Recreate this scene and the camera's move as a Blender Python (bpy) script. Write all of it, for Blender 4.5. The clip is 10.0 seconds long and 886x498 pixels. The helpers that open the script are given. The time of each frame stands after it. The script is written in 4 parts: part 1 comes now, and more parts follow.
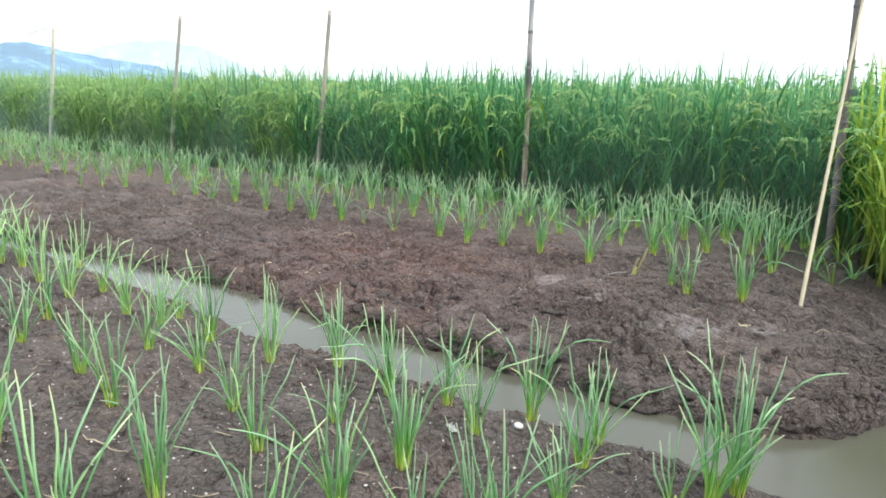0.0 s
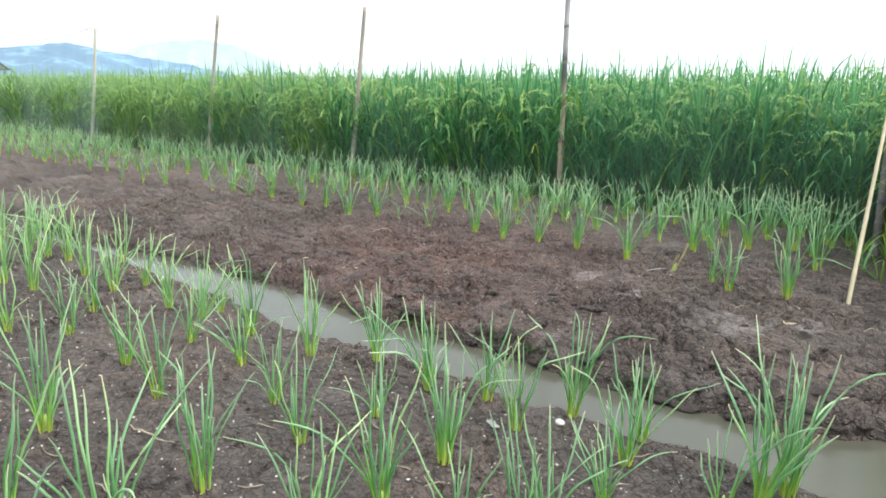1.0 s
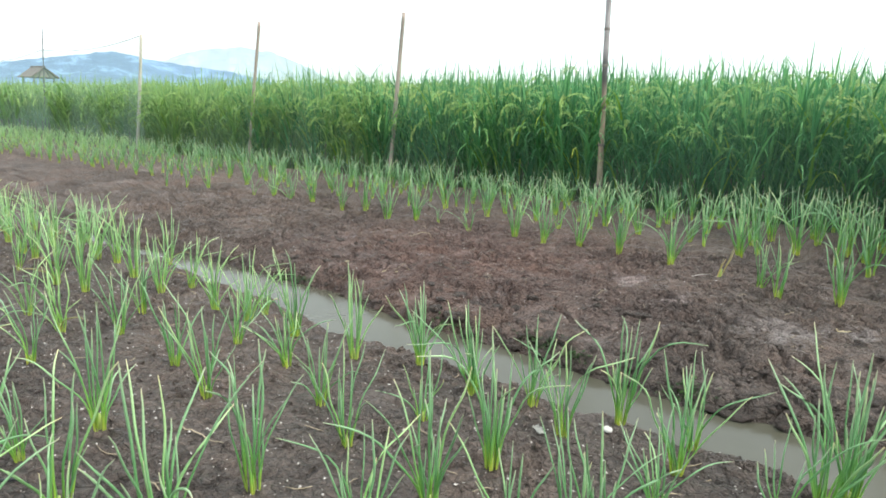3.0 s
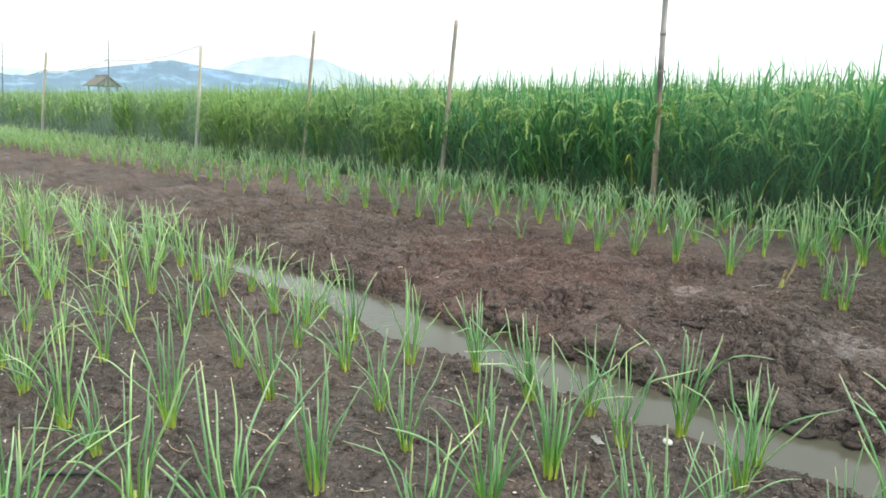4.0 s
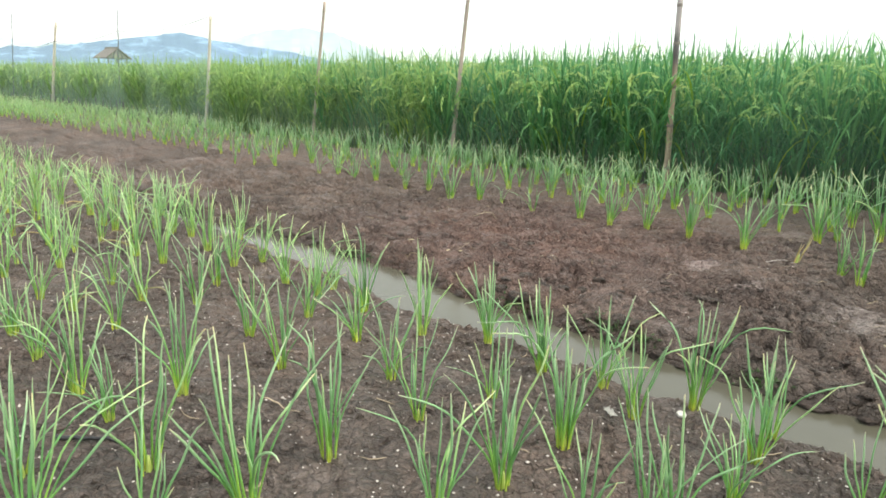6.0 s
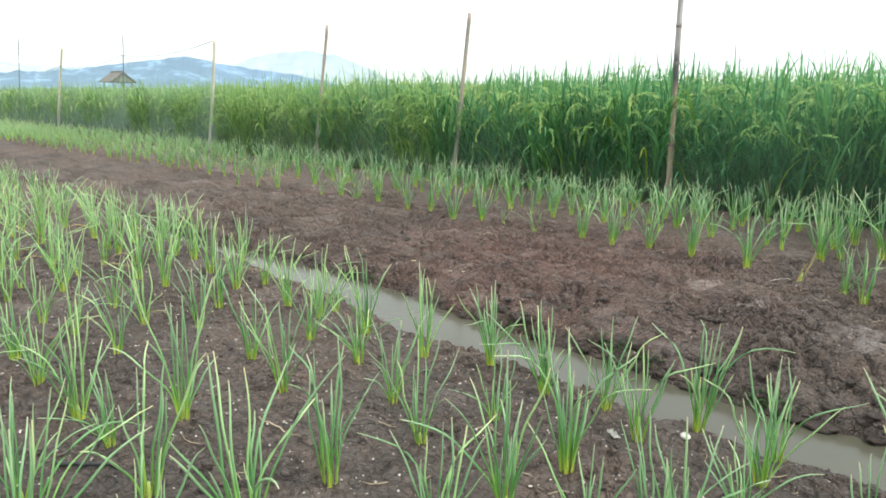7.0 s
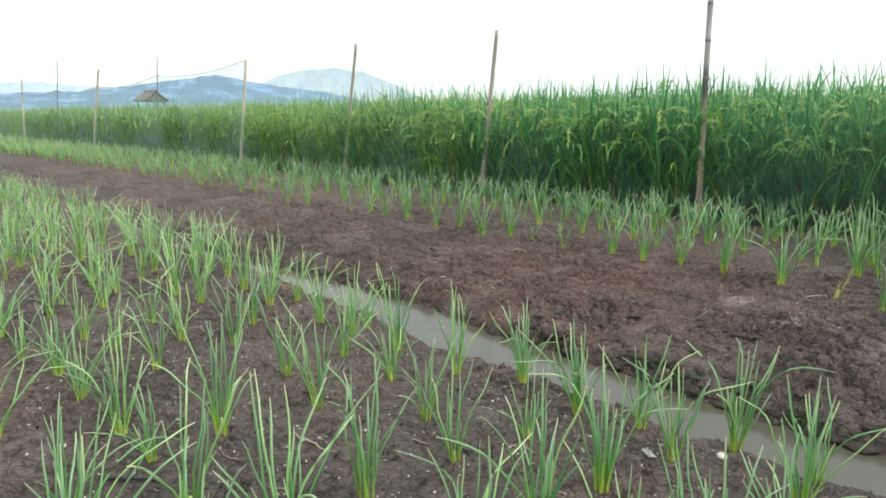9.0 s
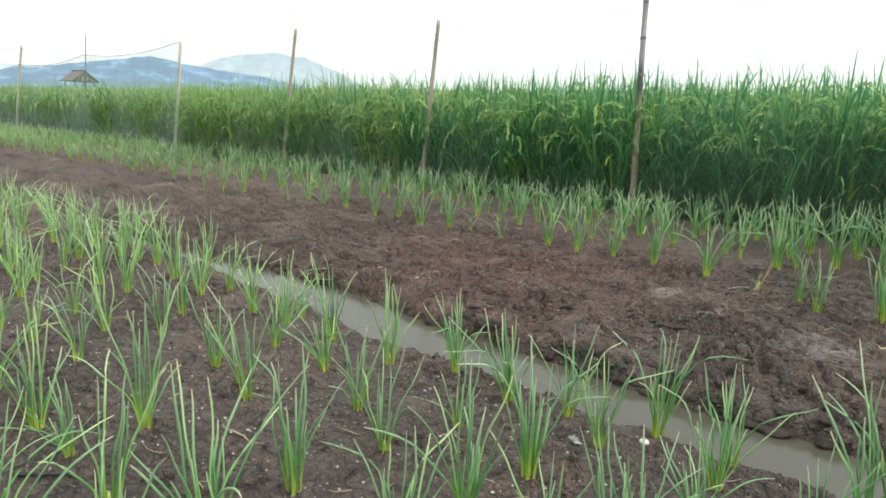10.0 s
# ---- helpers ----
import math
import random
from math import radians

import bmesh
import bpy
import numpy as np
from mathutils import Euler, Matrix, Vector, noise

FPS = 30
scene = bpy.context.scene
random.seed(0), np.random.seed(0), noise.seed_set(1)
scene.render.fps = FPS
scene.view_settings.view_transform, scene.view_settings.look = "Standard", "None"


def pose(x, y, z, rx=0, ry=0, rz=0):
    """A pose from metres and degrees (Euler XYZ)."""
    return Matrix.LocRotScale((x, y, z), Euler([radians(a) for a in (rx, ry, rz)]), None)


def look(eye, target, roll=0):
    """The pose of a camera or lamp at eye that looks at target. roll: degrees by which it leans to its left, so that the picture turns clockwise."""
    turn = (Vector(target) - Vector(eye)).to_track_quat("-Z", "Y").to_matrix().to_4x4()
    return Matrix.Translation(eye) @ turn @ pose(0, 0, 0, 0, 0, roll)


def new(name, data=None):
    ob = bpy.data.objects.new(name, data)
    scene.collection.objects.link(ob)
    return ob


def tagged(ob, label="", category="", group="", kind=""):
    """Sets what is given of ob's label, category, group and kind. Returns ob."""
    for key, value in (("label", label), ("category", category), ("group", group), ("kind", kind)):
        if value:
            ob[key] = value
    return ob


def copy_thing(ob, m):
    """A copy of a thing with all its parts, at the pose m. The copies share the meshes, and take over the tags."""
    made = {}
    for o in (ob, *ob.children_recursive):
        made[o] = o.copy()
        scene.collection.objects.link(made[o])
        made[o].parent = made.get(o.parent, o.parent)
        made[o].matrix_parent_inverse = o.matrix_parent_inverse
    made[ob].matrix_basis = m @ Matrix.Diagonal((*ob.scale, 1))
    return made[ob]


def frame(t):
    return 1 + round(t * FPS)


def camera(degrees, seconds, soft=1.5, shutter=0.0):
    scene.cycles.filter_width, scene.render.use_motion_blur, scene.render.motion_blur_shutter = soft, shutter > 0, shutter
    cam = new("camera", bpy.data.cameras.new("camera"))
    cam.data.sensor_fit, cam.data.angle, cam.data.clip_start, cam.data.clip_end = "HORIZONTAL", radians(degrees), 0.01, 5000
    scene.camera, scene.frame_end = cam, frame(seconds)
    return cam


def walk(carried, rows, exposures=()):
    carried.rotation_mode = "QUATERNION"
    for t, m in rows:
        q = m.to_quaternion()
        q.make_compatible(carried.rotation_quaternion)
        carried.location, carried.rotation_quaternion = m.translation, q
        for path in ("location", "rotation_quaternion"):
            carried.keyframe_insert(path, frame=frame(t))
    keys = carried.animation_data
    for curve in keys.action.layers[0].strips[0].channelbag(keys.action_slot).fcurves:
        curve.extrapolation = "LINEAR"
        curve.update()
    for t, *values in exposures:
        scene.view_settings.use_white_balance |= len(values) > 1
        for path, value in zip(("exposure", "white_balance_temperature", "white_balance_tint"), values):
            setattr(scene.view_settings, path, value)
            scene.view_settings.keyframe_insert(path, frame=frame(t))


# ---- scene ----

# ---------- camera and its walk ----------
cam = camera(65.6, 10.0, soft=1.75)
ROWS = [
    (0.0, 0.0868, -0.0032, 0.8006, 2.196, -11.636, 2.340),
    (0.5, 0.0797, -0.0005, 0.7964, 2.519, -11.776, 2.653),
    (1.0, 0.0617, 0.0029, 0.7920, 4.862, -12.007, 1.958),
    (1.5, 0.0468, 0.0052, 0.7926, 6.681, -11.799, 1.509),
    (2.0, 0.0486, 0.0062, 0.7981, 6.882, -11.310, 1.165),
    (2.2, 0.0491, 0.0085, 0.7962, 7.247, -11.161, 1.082),
    (3.3, 0.0238, 0.0030, 0.7860, 8.282, -11.975, 1.957),
    (3.5, 0.0199, -0.0038, 0.7887, 8.963, -12.073, 2.045),
    (4.0, 0.0033, -0.0121, 0.7947, 11.866, -11.335, 1.381),
    (4.5, -0.0269, -0.0082, 0.7649, 16.526, -14.279, 0.543),
    (5.0, -0.0334, 0.0004, 0.7631, 16.737, -13.945, 0.739),
    (5.5, -0.0228, 0.0067, 0.7642, 14.636, -14.392, 1.331),
    (6.0, -0.0103, 0.0029, 0.7740, 12.599, -13.383, 1.659),
    (6.2, -0.0080, 0.0070, 0.7722, 12.851, -12.710, 1.465),
    (7.3, -0.0040, -0.0020, 0.7880, 12.835, -11.477, 1.121),
    (7.5, -0.0052, -0.0074, 0.7919, 12.803, -11.246, 1.084),
    (8.0, -0.0201, -0.0136, 0.7849, 14.482, -11.391, 1.011),
    (8.5, -0.0222, -0.0112, 0.7832, 15.868, -11.825, 0.740),
    (9.0, -0.0179, -0.0160, 0.7922, 15.186, -10.555, 0.650),
    (9.5, -0.0139, -0.0191, 0.7966, 14.163, -10.108, 1.257),
    (10.0, 0.0051, -0.0116, 0.7942, 10.228, -11.264, 2.121),
]


def eye_pose(x, y, z, yaw, pitch, roll):
    yw, p = radians(yaw), radians(pitch)
    way = Vector((-math.sin(yw) * math.cos(p), math.cos(yw) * math.cos(p), math.sin(p)))
    eye = Vector((x, y, z))
    return look(eye, eye + way, roll)


walk(cam, [(t, eye_pose(*row)) for t, *row in ROWS], [(0.0, 0.31, 6150, 9), (2.0, 0.2, 6280, 7), (4.0, 0.06, 6500, 6), (4.5, -0.08, 6850, 6), (5.5, -0.06, 6900, 6), (6.0, 0.25, 6850, 8), (7.5, 0.04, 6480, 7), (9.0, -0.14, 6480, 7), (10.0, -0.18, 6600, 8)])

# ---------- sky and sun ----------
world = bpy.data.worlds.new("overcast_sky")
scene.world = world
world.use_nodes = True
wt = world.node_tree
wt.nodes.clear()
sky = wt.nodes.new("ShaderNodeTexSky")
sky.sky_type, sky.sun_disc = "NISHITA", False
sky.sun_elevation, sky.sun_rotation = radians(55), radians(108)
sky.air_density, sky.dust_density, sky.ozone_density = 1.0, 5.0, 1.0
SKY_STRENGTH, CLOUD_STRENGTH = 0.06, 1.35
bg_sky, bg_cloud = wt.nodes.new("ShaderNodeBackground"), wt.nodes.new("ShaderNodeBackground")
bg_sky.inputs["Strength"].default_value = SKY_STRENGTH
wt.links.new(sky.outputs[0], bg_sky.inputs["Color"])
bg_cloud.inputs["Color"].default_value = (0.94, 0.995, 1.0, 1)
bg_cloud.inputs["Strength"].default_value = CLOUD_STRENGTH
both, wout = wt.nodes.new("ShaderNodeAddShader"), wt.nodes.new("ShaderNodeOutputWorld")
wt.links.new(bg_sky.outputs[0], both.inputs[0])
wt.links.new(bg_cloud.outputs[0], both.inputs[1])
wt.links.new(both.outputs[0], wout.inputs["Surface"])

sun = new("sun", bpy.data.lights.new("sun", "SUN"))
sun.data.energy, sun.data.angle, sun.data.color = 2.2, radians(12), (1.0, 0.95, 0.88)
sun.matrix_world = look((20.0, -6.5, 30), (0, 0, 0))

# ---------- materials ----------
def nodes_of(name):
    mat = bpy.data.materials.new(name)
    mat.use_nodes = True
    tree = mat.node_tree
    return mat, tree, tree.nodes["Principled BSDF"]


def noise_node(tree, scale, detail=4.0, rough=0.55, coords=None):
    n = tree.nodes.new("ShaderNodeTexNoise")
    n.inputs["Scale"].default_value, n.inputs["Detail"].default_value, n.inputs["Roughness"].default_value = scale, detail, rough
    if coords:
        tree.links.new(coords, n.inputs["Vector"])
    return n


def ramp(tree, fac, stops):
    r = tree.nodes.new("ShaderNodeValToRGB")
    while len(r.color_ramp.elements) < len(stops):
        r.color_ramp.elements.new(0.5)
    for e, (p, c) in zip(r.color_ramp.elements, stops):
        e.position, e.color = p, (*c, 1)
    tree.links.new(fac, r.inputs["Fac"])
    return r


def mixed(tree, fac, a, b, blend="MIX"):
    m = tree.nodes.new("ShaderNodeMix")
    m.data_type, m.blend_type = "RGBA", blend
    for sock, val in ((m.inputs[0], fac), (m.inputs[6], a), (m.inputs[7], b)):
        if isinstance(val, (int, float)):
            sock.default_value = val
        elif isinstance(val, tuple):
            sock.default_value = (*val, 1)
        else:
            tree.links.new(val, sock)
    return m.outputs[2]


def bumped(tree, bsdf, height, strength, distance):
    b = tree.nodes.new("ShaderNodeBump")
    b.inputs["Strength"].default_value, b.inputs["Distance"].default_value = strength, distance
    tree.links.new(height, b.inputs["Height"])
    tree.links.new(b.outputs[0], bsdf.inputs["Normal"])


def soil_material():
    mat, t, b = nodes_of("damp_soil")
    co = t.nodes.new("ShaderNodeTexCoord").outputs["Object"]
    big, mid, fine = noise_node(t, 1.3, 4, 0.6, co), noise_node(t, 11, 6, 0.7, co), noise_node(t, 85, 5, 0.7, co)
    c1 = ramp(t, big.outputs[0], [(0.3, (0.093, 0.075, 0.066)), (0.5, (0.135, 0.106, 0.091)), (0.7, (0.172, 0.123, 0.101))]).outputs[0]
    c2 = ramp(t, mid.outputs[0], [(0.36, (0.70, 0.70, 0.71)), (0.5, (0.98, 0.98, 0.98)), (0.64, (1.20, 1.17, 1.15))]).outputs[0]
    c = mixed(t, 0.8, c1, c2, "MULTIPLY")
    c3 = ramp(t, fine.outputs[0], [(0.36, (0.72, 0.72, 0.72)), (0.5, (1.0, 1.0, 1.0)), (0.63, (1.32, 1.30, 1.28))]).outputs[0]
    c = mixed(t, 0.85, c, c3, "MULTIPLY")
    # pale dried crust in patches with crisp borders
    crust = noise_node(t, 3.2, 7, 0.68, co)
    cm = ramp(t, crust.outputs[0], [(0.575, (0, 0, 0)), (0.615, (0.4, 0.4, 0.4))]).outputs[0]
    c = mixed(t, cm, c, (0.225, 0.185, 0.168))
    # smears of pale mud where the bank was trodden
    for a, s, r in ((1.28, 3.16, 0.10), (0.97, 2.93, 0.09), (0.52, 2.88, 0.17), (0.28, 3.02, 0.10)):
        d = t.nodes.new("ShaderNodeVectorMath")
        d.operation = "DISTANCE"
        d.inputs[1].default_value = (-0.861 * a + 0.508 * s, 0.508 * a + 0.861 * s, -0.03)
        t.links.new(co, d.inputs[0])
        edge = t.nodes.new("ShaderNodeMath")
        edge.operation = "MULTIPLY_ADD"
        edge.inputs[1].default_value = r * 2.2
        t.links.new(mid.outputs[0], edge.inputs[0])
        t.links.new(d.outputs["Value"], edge.inputs[2])
        sm = ramp(t, edge.outputs[0], [(r * 1.6, (0.75, 0.75, 0.75)), (r * 2.0, (0, 0, 0))]).outputs[0]
        c = mixed(t, sm, c, mixed(t, 0.6, (0.31, 0.265, 0.248), c3, "MULTIPLY"))
    # a broad reddish tinge of subsoil along the middle of the bank
    d = t.nodes.new("ShaderNodeVectorMath")
    d.operation = "DISTANCE"
    d.inputs[1].default_value = (-0.861 * 2.2 + 0.508 * 3.0, 0.508 * 2.2 + 0.861 * 3.0, 0.0)
    t.links.new(co, d.inputs[0])
    edge = t.nodes.new("ShaderNodeMath")
    edge.operation = "MULTIPLY_ADD"
    edge.inputs[1].default_value = 1.6
    t.links.new(big.outputs[0], edge.inputs[0])
    t.links.new(d.outputs["Value"], edge.inputs[2])
    half = t.nodes.new("ShaderNodeMath")
    half.operation = "MULTIPLY"
    half.inputs[1].default_value = 0.4
    t.links.new(edge.outputs[0], half.inputs[0])
    red = ramp(t, half.outputs[0], [(0.45, (1, 1, 1)), (0.95, (0, 0, 0))]).outputs[0]
    c = mixed(t, red, c, mixed(t, 1.0, c, (1.24, 1.02, 1.0), "MULTIPLY"))
    # drier, paler soil towards the far end of the bank
    d = t.nodes.new("ShaderNodeVectorMath")
    d.operation = "DISTANCE"
    d.inputs[1].default_value = (-0.861 * 9.0 + 0.508 * 2.8, 0.508 * 9.0 + 0.861 * 2.8, 0.0)
    t.links.new(co, d.inputs[0])
    edge = t.nodes.new("ShaderNodeMath")
    edge.operation = "MULTIPLY_ADD"
    edge.inputs[1].default_value = 2.0
    t.links.new(big.outputs[0], edge.inputs[0])
    t.links.new(d.outputs["Value"], edge.inputs[2])
    tenth = t.nodes.new("ShaderNodeMath")
    tenth.operation = "MULTIPLY"
    tenth.inputs[1].default_value = 0.1
    t.links.new(edge.outputs[0], tenth.inputs[0])
    dry = ramp(t, tenth.outputs[0], [(0.35, (1, 1, 1)), (0.72, (0, 0, 0))]).outputs[0]
    c = mixed(t, dry, c, mixed(t, 1.0, c, (1.38, 1.34, 1.30), "MULTIPLY"))
    # shade of the undercut bank painted as a darker, glossier band at the water line
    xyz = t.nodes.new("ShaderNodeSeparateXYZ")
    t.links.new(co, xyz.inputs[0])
    foot_z = t.nodes.new("ShaderNodeMath")
    foot_z.operation = "MULTIPLY_ADD"
    foot_z.inputs[1].default_value = 0.09
    t.links.new(mid.outputs[0], foot_z.inputs[0])
    t.links.new(xyz.outputs["Z"], foot_z.inputs[2])
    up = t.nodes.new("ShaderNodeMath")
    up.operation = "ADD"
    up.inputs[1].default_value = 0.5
    t.links.new(foot_z.outputs[0], up.inputs[0])
    undercut_shade = ramp(t, up.outputs[0], [(0.405, (1, 1, 1)), (0.435, (0, 0, 0))]).outputs[0]
    c = mixed(t, undercut_shade, c, mixed(t, 1.0, c, (0.68, 0.67, 0.65), "MULTIPLY"))
    t.links.new(c, b.inputs["Base Color"])
    rr = ramp(t, mid.outputs[0], [(0.38, (0.45, 0.45, 0.45)), (0.62, (0.95, 0.95, 0.95))]).outputs[0]
    rr = mixed(t, undercut_shade, rr, (0.38, 0.38, 0.38))
    t.links.new(rr, b.inputs["Roughness"])
    b.inputs["Specular IOR Level"].default_value = 0.4
    # flat crumbs of two sizes with crisp joints
    total = fine.outputs[0]
    for scale, weight in ((26, 1.5), (70, 0.5)):
        wn = noise_node(t, scale * 0.6, 3, 0.6, co)
        wv = t.nodes.new("ShaderNodeVectorMath")
        wv.operation = "MULTIPLY_ADD"
        wv.inputs[1].default_value = (0.05, 0.05, 0.05) if scale < 60 else (0.02, 0.02, 0.02)
        t.links.new(wn.outputs["Color"], wv.inputs[0])
        t.links.new(co, wv.inputs[2])
        v = t.nodes.new("ShaderNodeTexVoronoi")
        v.feature = "DISTANCE_TO_EDGE"
        v.inputs["Scale"].default_value = scale
        t.links.new(wv.outputs[0], v.inputs["Vector"])
        flat = ramp(t, v.outputs["Distance"], [(0.0, (0, 0, 0)), (0.05, (0.7, 0.7, 0.7)), (0.22, (1, 1, 1))])
        m = t.nodes.new("ShaderNodeMath")
        m.operation = "MULTIPLY_ADD"
        m.inputs[1].default_value = weight
        t.links.new(flat.outputs[0], m.inputs[0])
        t.links.new(total, m.inputs[2])
        total = m.outputs[0]
    # dry cracks in patches
    wn = noise_node(t, 9, 4, 0.6, co)
    wv = t.nodes.new("ShaderNodeVectorMath")
    wv.operation = "MULTIPLY_ADD"
    wv.inputs[1].default_value = (0.11, 0.11, 0.11)
    t.links.new(wn.outputs["Color"], wv.inputs[0])
    t.links.new(co, wv.inputs[2])
    v = t.nodes.new("ShaderNodeTexVoronoi")
    v.feature = "DISTANCE_TO_EDGE"
    v.inputs["Scale"].default_value = 13
    t.links.new(wv.outputs[0], v.inputs["Vector"])
    line = ramp(t, v.outputs["Distance"], [(0.0, (0, 0, 0)), (0.045, (1, 1, 1))])
    where = ramp(t, crust.outputs[0], [(0.46, (1, 1, 1)), (0.58, (0, 0, 0))])
    lines = mixed(t, where.outputs[0], (1.0, 1.0, 1.0), line.outputs[0])
    m = t.nodes.new("ShaderNodeMath")
    m.operation = "MULTIPLY_ADD"
    m.inputs[1].default_value = 3.2
    t.links.new(lines, m.inputs[0])
    t.links.new(total, m.inputs[2])
    total = m.outputs[0]
    rough = noise_node(t, 26, 6, 0.66, co)
    m = t.nodes.new("ShaderNodeMath")
    m.operation = "MULTIPLY_ADD"
    m.inputs[1].default_value = 1.0
    t.links.new(rough.outputs[0], m.inputs[0])
    t.links.new(total, m.inputs[2])
    bumped(t, b, m.outputs[0], 1.0, 0.013)
    return mat


def leaf_material(name, stops, translucent=0.3, rough=0.45, spread=0.25):
    """Green tissue whose colour runs along the leaf (attribute 'along'), varied leaf by leaf."""
    mat, t, b = nodes_of(name)
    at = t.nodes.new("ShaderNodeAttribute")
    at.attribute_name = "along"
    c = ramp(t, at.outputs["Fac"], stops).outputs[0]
    geo, oi = t.nodes.new("ShaderNodeNewGeometry"), t.nodes.new("ShaderNodeObjectInfo")
    s = t.nodes.new("ShaderNodeMath")
    s.operation = "ADD"
    t.links.new(geo.outputs["Random Per Island"], s.inputs[0])
    t.links.new(oi.outputs["Random"], s.inputs[1])
    fr = t.nodes.new("ShaderNodeMath")
    fr.operation = "FRACT"
    t.links.new(s.outputs[0], fr.inputs[0])
    v = ramp(t, fr.outputs[0], [(0.0, (1 - spread, 1 - spread * 0.7, 1 - spread)), (0.6, (1, 1, 1)), (1.0, (1 + spread * 1.3, 1 + spread * 0.8, 1 + spread * 0.2))]).outputs[0]
    c = mixed(t, 1.0, c, v, "MULTIPLY")
    t.links.new(c, b.inputs["Base Color"])
    b.inputs["Roughness"].default_value = rough
    b.inputs["Specular IOR Level"].default_value = 0.3
    if translucent:
        tr, mx = t.nodes.new("ShaderNodeBsdfTranslucent"), t.nodes.new("ShaderNodeMixShader")
        t.links.new(c, tr.inputs["Color"])
        mx.inputs[0].default_value = translucent
        t.links.new(b.outputs[0], mx.inputs[1])
        t.links.new(tr.outputs[0], mx.inputs[2])
        t.links.new(mx.outputs[0], t.nodes["Material Output"].inputs["Surface"])
    return mat


def plain_material(name, color, rough=0.7, grain=20.0, amount=0.35, metallic=0.0, stretch=None):
    """A surface with grain at two scales; stretch: scale of the coordinates along x, y, z."""
    mat, t, b = nodes_of(name)
    co = t.nodes.new("ShaderNodeTexCoord").outputs["Object"]
    if stretch:
        mp = t.nodes.new("ShaderNodeMapping")
        mp.inputs["Scale"].default_value = stretch
        t.links.new(co, mp.inputs["Vector"])
        co = mp.outputs[0]
    n1, n2 = noise_node(t, grain, 5, 0.6, co), noise_node(t, grain * 0.18, 3, 0.5, co)
    lo, hi = tuple(c * (1 - amount) for c in color), tuple(min(1, c * (1 + amount)) for c in color)
    c = mixed(t, 0.6, ramp(t, n1.outputs[0], [(0.3, lo), (0.7, hi)]).outputs[0], ramp(t, n2.outputs[0], [(0.3, lo), (0.7, hi)]).outputs[0])
    t.links.new(c, b.inputs["Base Color"])
    b.inputs["Roughness"].default_value, b.inputs["Metallic"].default_value = rough, metallic
    bumped(t, b, n1.outputs[0], 0.4, 0.003)
    return mat


def water_material():
    mat, t, b = nodes_of("muddy_water")
    co = t.nodes.new("ShaderNodeTexCoord").outputs["Object"]
    n = noise_node(t, 1.8, 3, 0.5, co)
    c = ramp(t, n.outputs[0], [(0.3, (0.070, 0.068, 0.050)), (0.7, (0.085, 0.082, 0.060))]).outputs[0]
    t.links.new(c, b.inputs["Base Color"])
    b.inputs["Roughness"].default_value, b.inputs["IOR"].default_value = 0.16, 1.33
    w = noise_node(t, 14, 2, 0.5, co)
    bumped(t, b, w.outputs[0], 0.10, 0.01)
    return mat


def net_material(name, color, thin, thick):
    """Woven net too fine to show its strands: part of the light passes, part meets nylon."""
    mat, t, b = nodes_of(name)
    b.inputs["Base Color"].default_value = (*color, 1)
    b.inputs["Roughness"].default_value = 0.8
    tr, mx = t.nodes.new("ShaderNodeBsdfTransparent"), t.nodes.new("ShaderNodeMixShader")
    n = noise_node(t, 1.2, 2, 0.5, t.nodes.new("ShaderNodeTexCoord").outputs["Object"])
    r = ramp(t, n.outputs[0], [(0.3, (thin,) * 3), (0.7, (thick,) * 3)]).outputs[0]
    t.links.new(r, mx.inputs[0])
    t.links.new(tr.outputs[0], mx.inputs[1])
    t.links.new(b.outputs[0], mx.inputs[2])
    t.links.new(mx.outputs[0], t.nodes["Material Output"].inputs["Surface"])
    return mat


def hill_material(name, color, haze_glow, patch=1.35):
    """Distant slopes; the haze of the bright air before them is painted in as glow."""
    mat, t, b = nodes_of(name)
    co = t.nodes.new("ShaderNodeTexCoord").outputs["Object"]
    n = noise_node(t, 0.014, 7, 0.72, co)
    c = ramp(t, n.outputs[0], [(0.40, tuple(x * 0.88 for x in haze_glow)), (0.53, haze_glow), (0.575, tuple(min(1.05, x * patch) for x in haze_glow)), (0.66, tuple(min(1.05, x * patch * 1.12) for x in haze_glow))]).outputs[0]
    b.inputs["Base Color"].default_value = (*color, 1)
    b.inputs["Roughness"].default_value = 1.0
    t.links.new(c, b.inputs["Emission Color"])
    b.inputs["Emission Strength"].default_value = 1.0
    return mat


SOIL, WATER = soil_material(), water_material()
NET = net_material("fine_green_net", (0.18, 0.31, 0.25), 0.07, 0.12)
# net panels further off are paler and denser: haze over the rice painted in
NET_GREY = net_material("greyish_green_net", (0.27, 0.40, 0.30), 0.12, 0.18)
NET_BLUE = net_material("dense_blue_net", (0.31, 0.44, 0.38), 0.26, 0.36)
# yellow base, waxy upper leaf with its sheen painted paler, straw-coloured tip
ONION = leaf_material("onion_leaf", [(0.0, (0.52, 0.52, 0.15)), (0.08, (0.43, 0.54, 0.08)), (0.20, (0.24, 0.47, 0.085)), (0.38, (0.18, 0.41, 0.14)), (0.55, (0.215, 0.425, 0.195)), (0.85, (0.36, 0.56, 0.32)), (0.95, (0.47, 0.60, 0.38)), (1.0, (0.64, 0.61, 0.44))], 0.2, 0.36, 0.36)
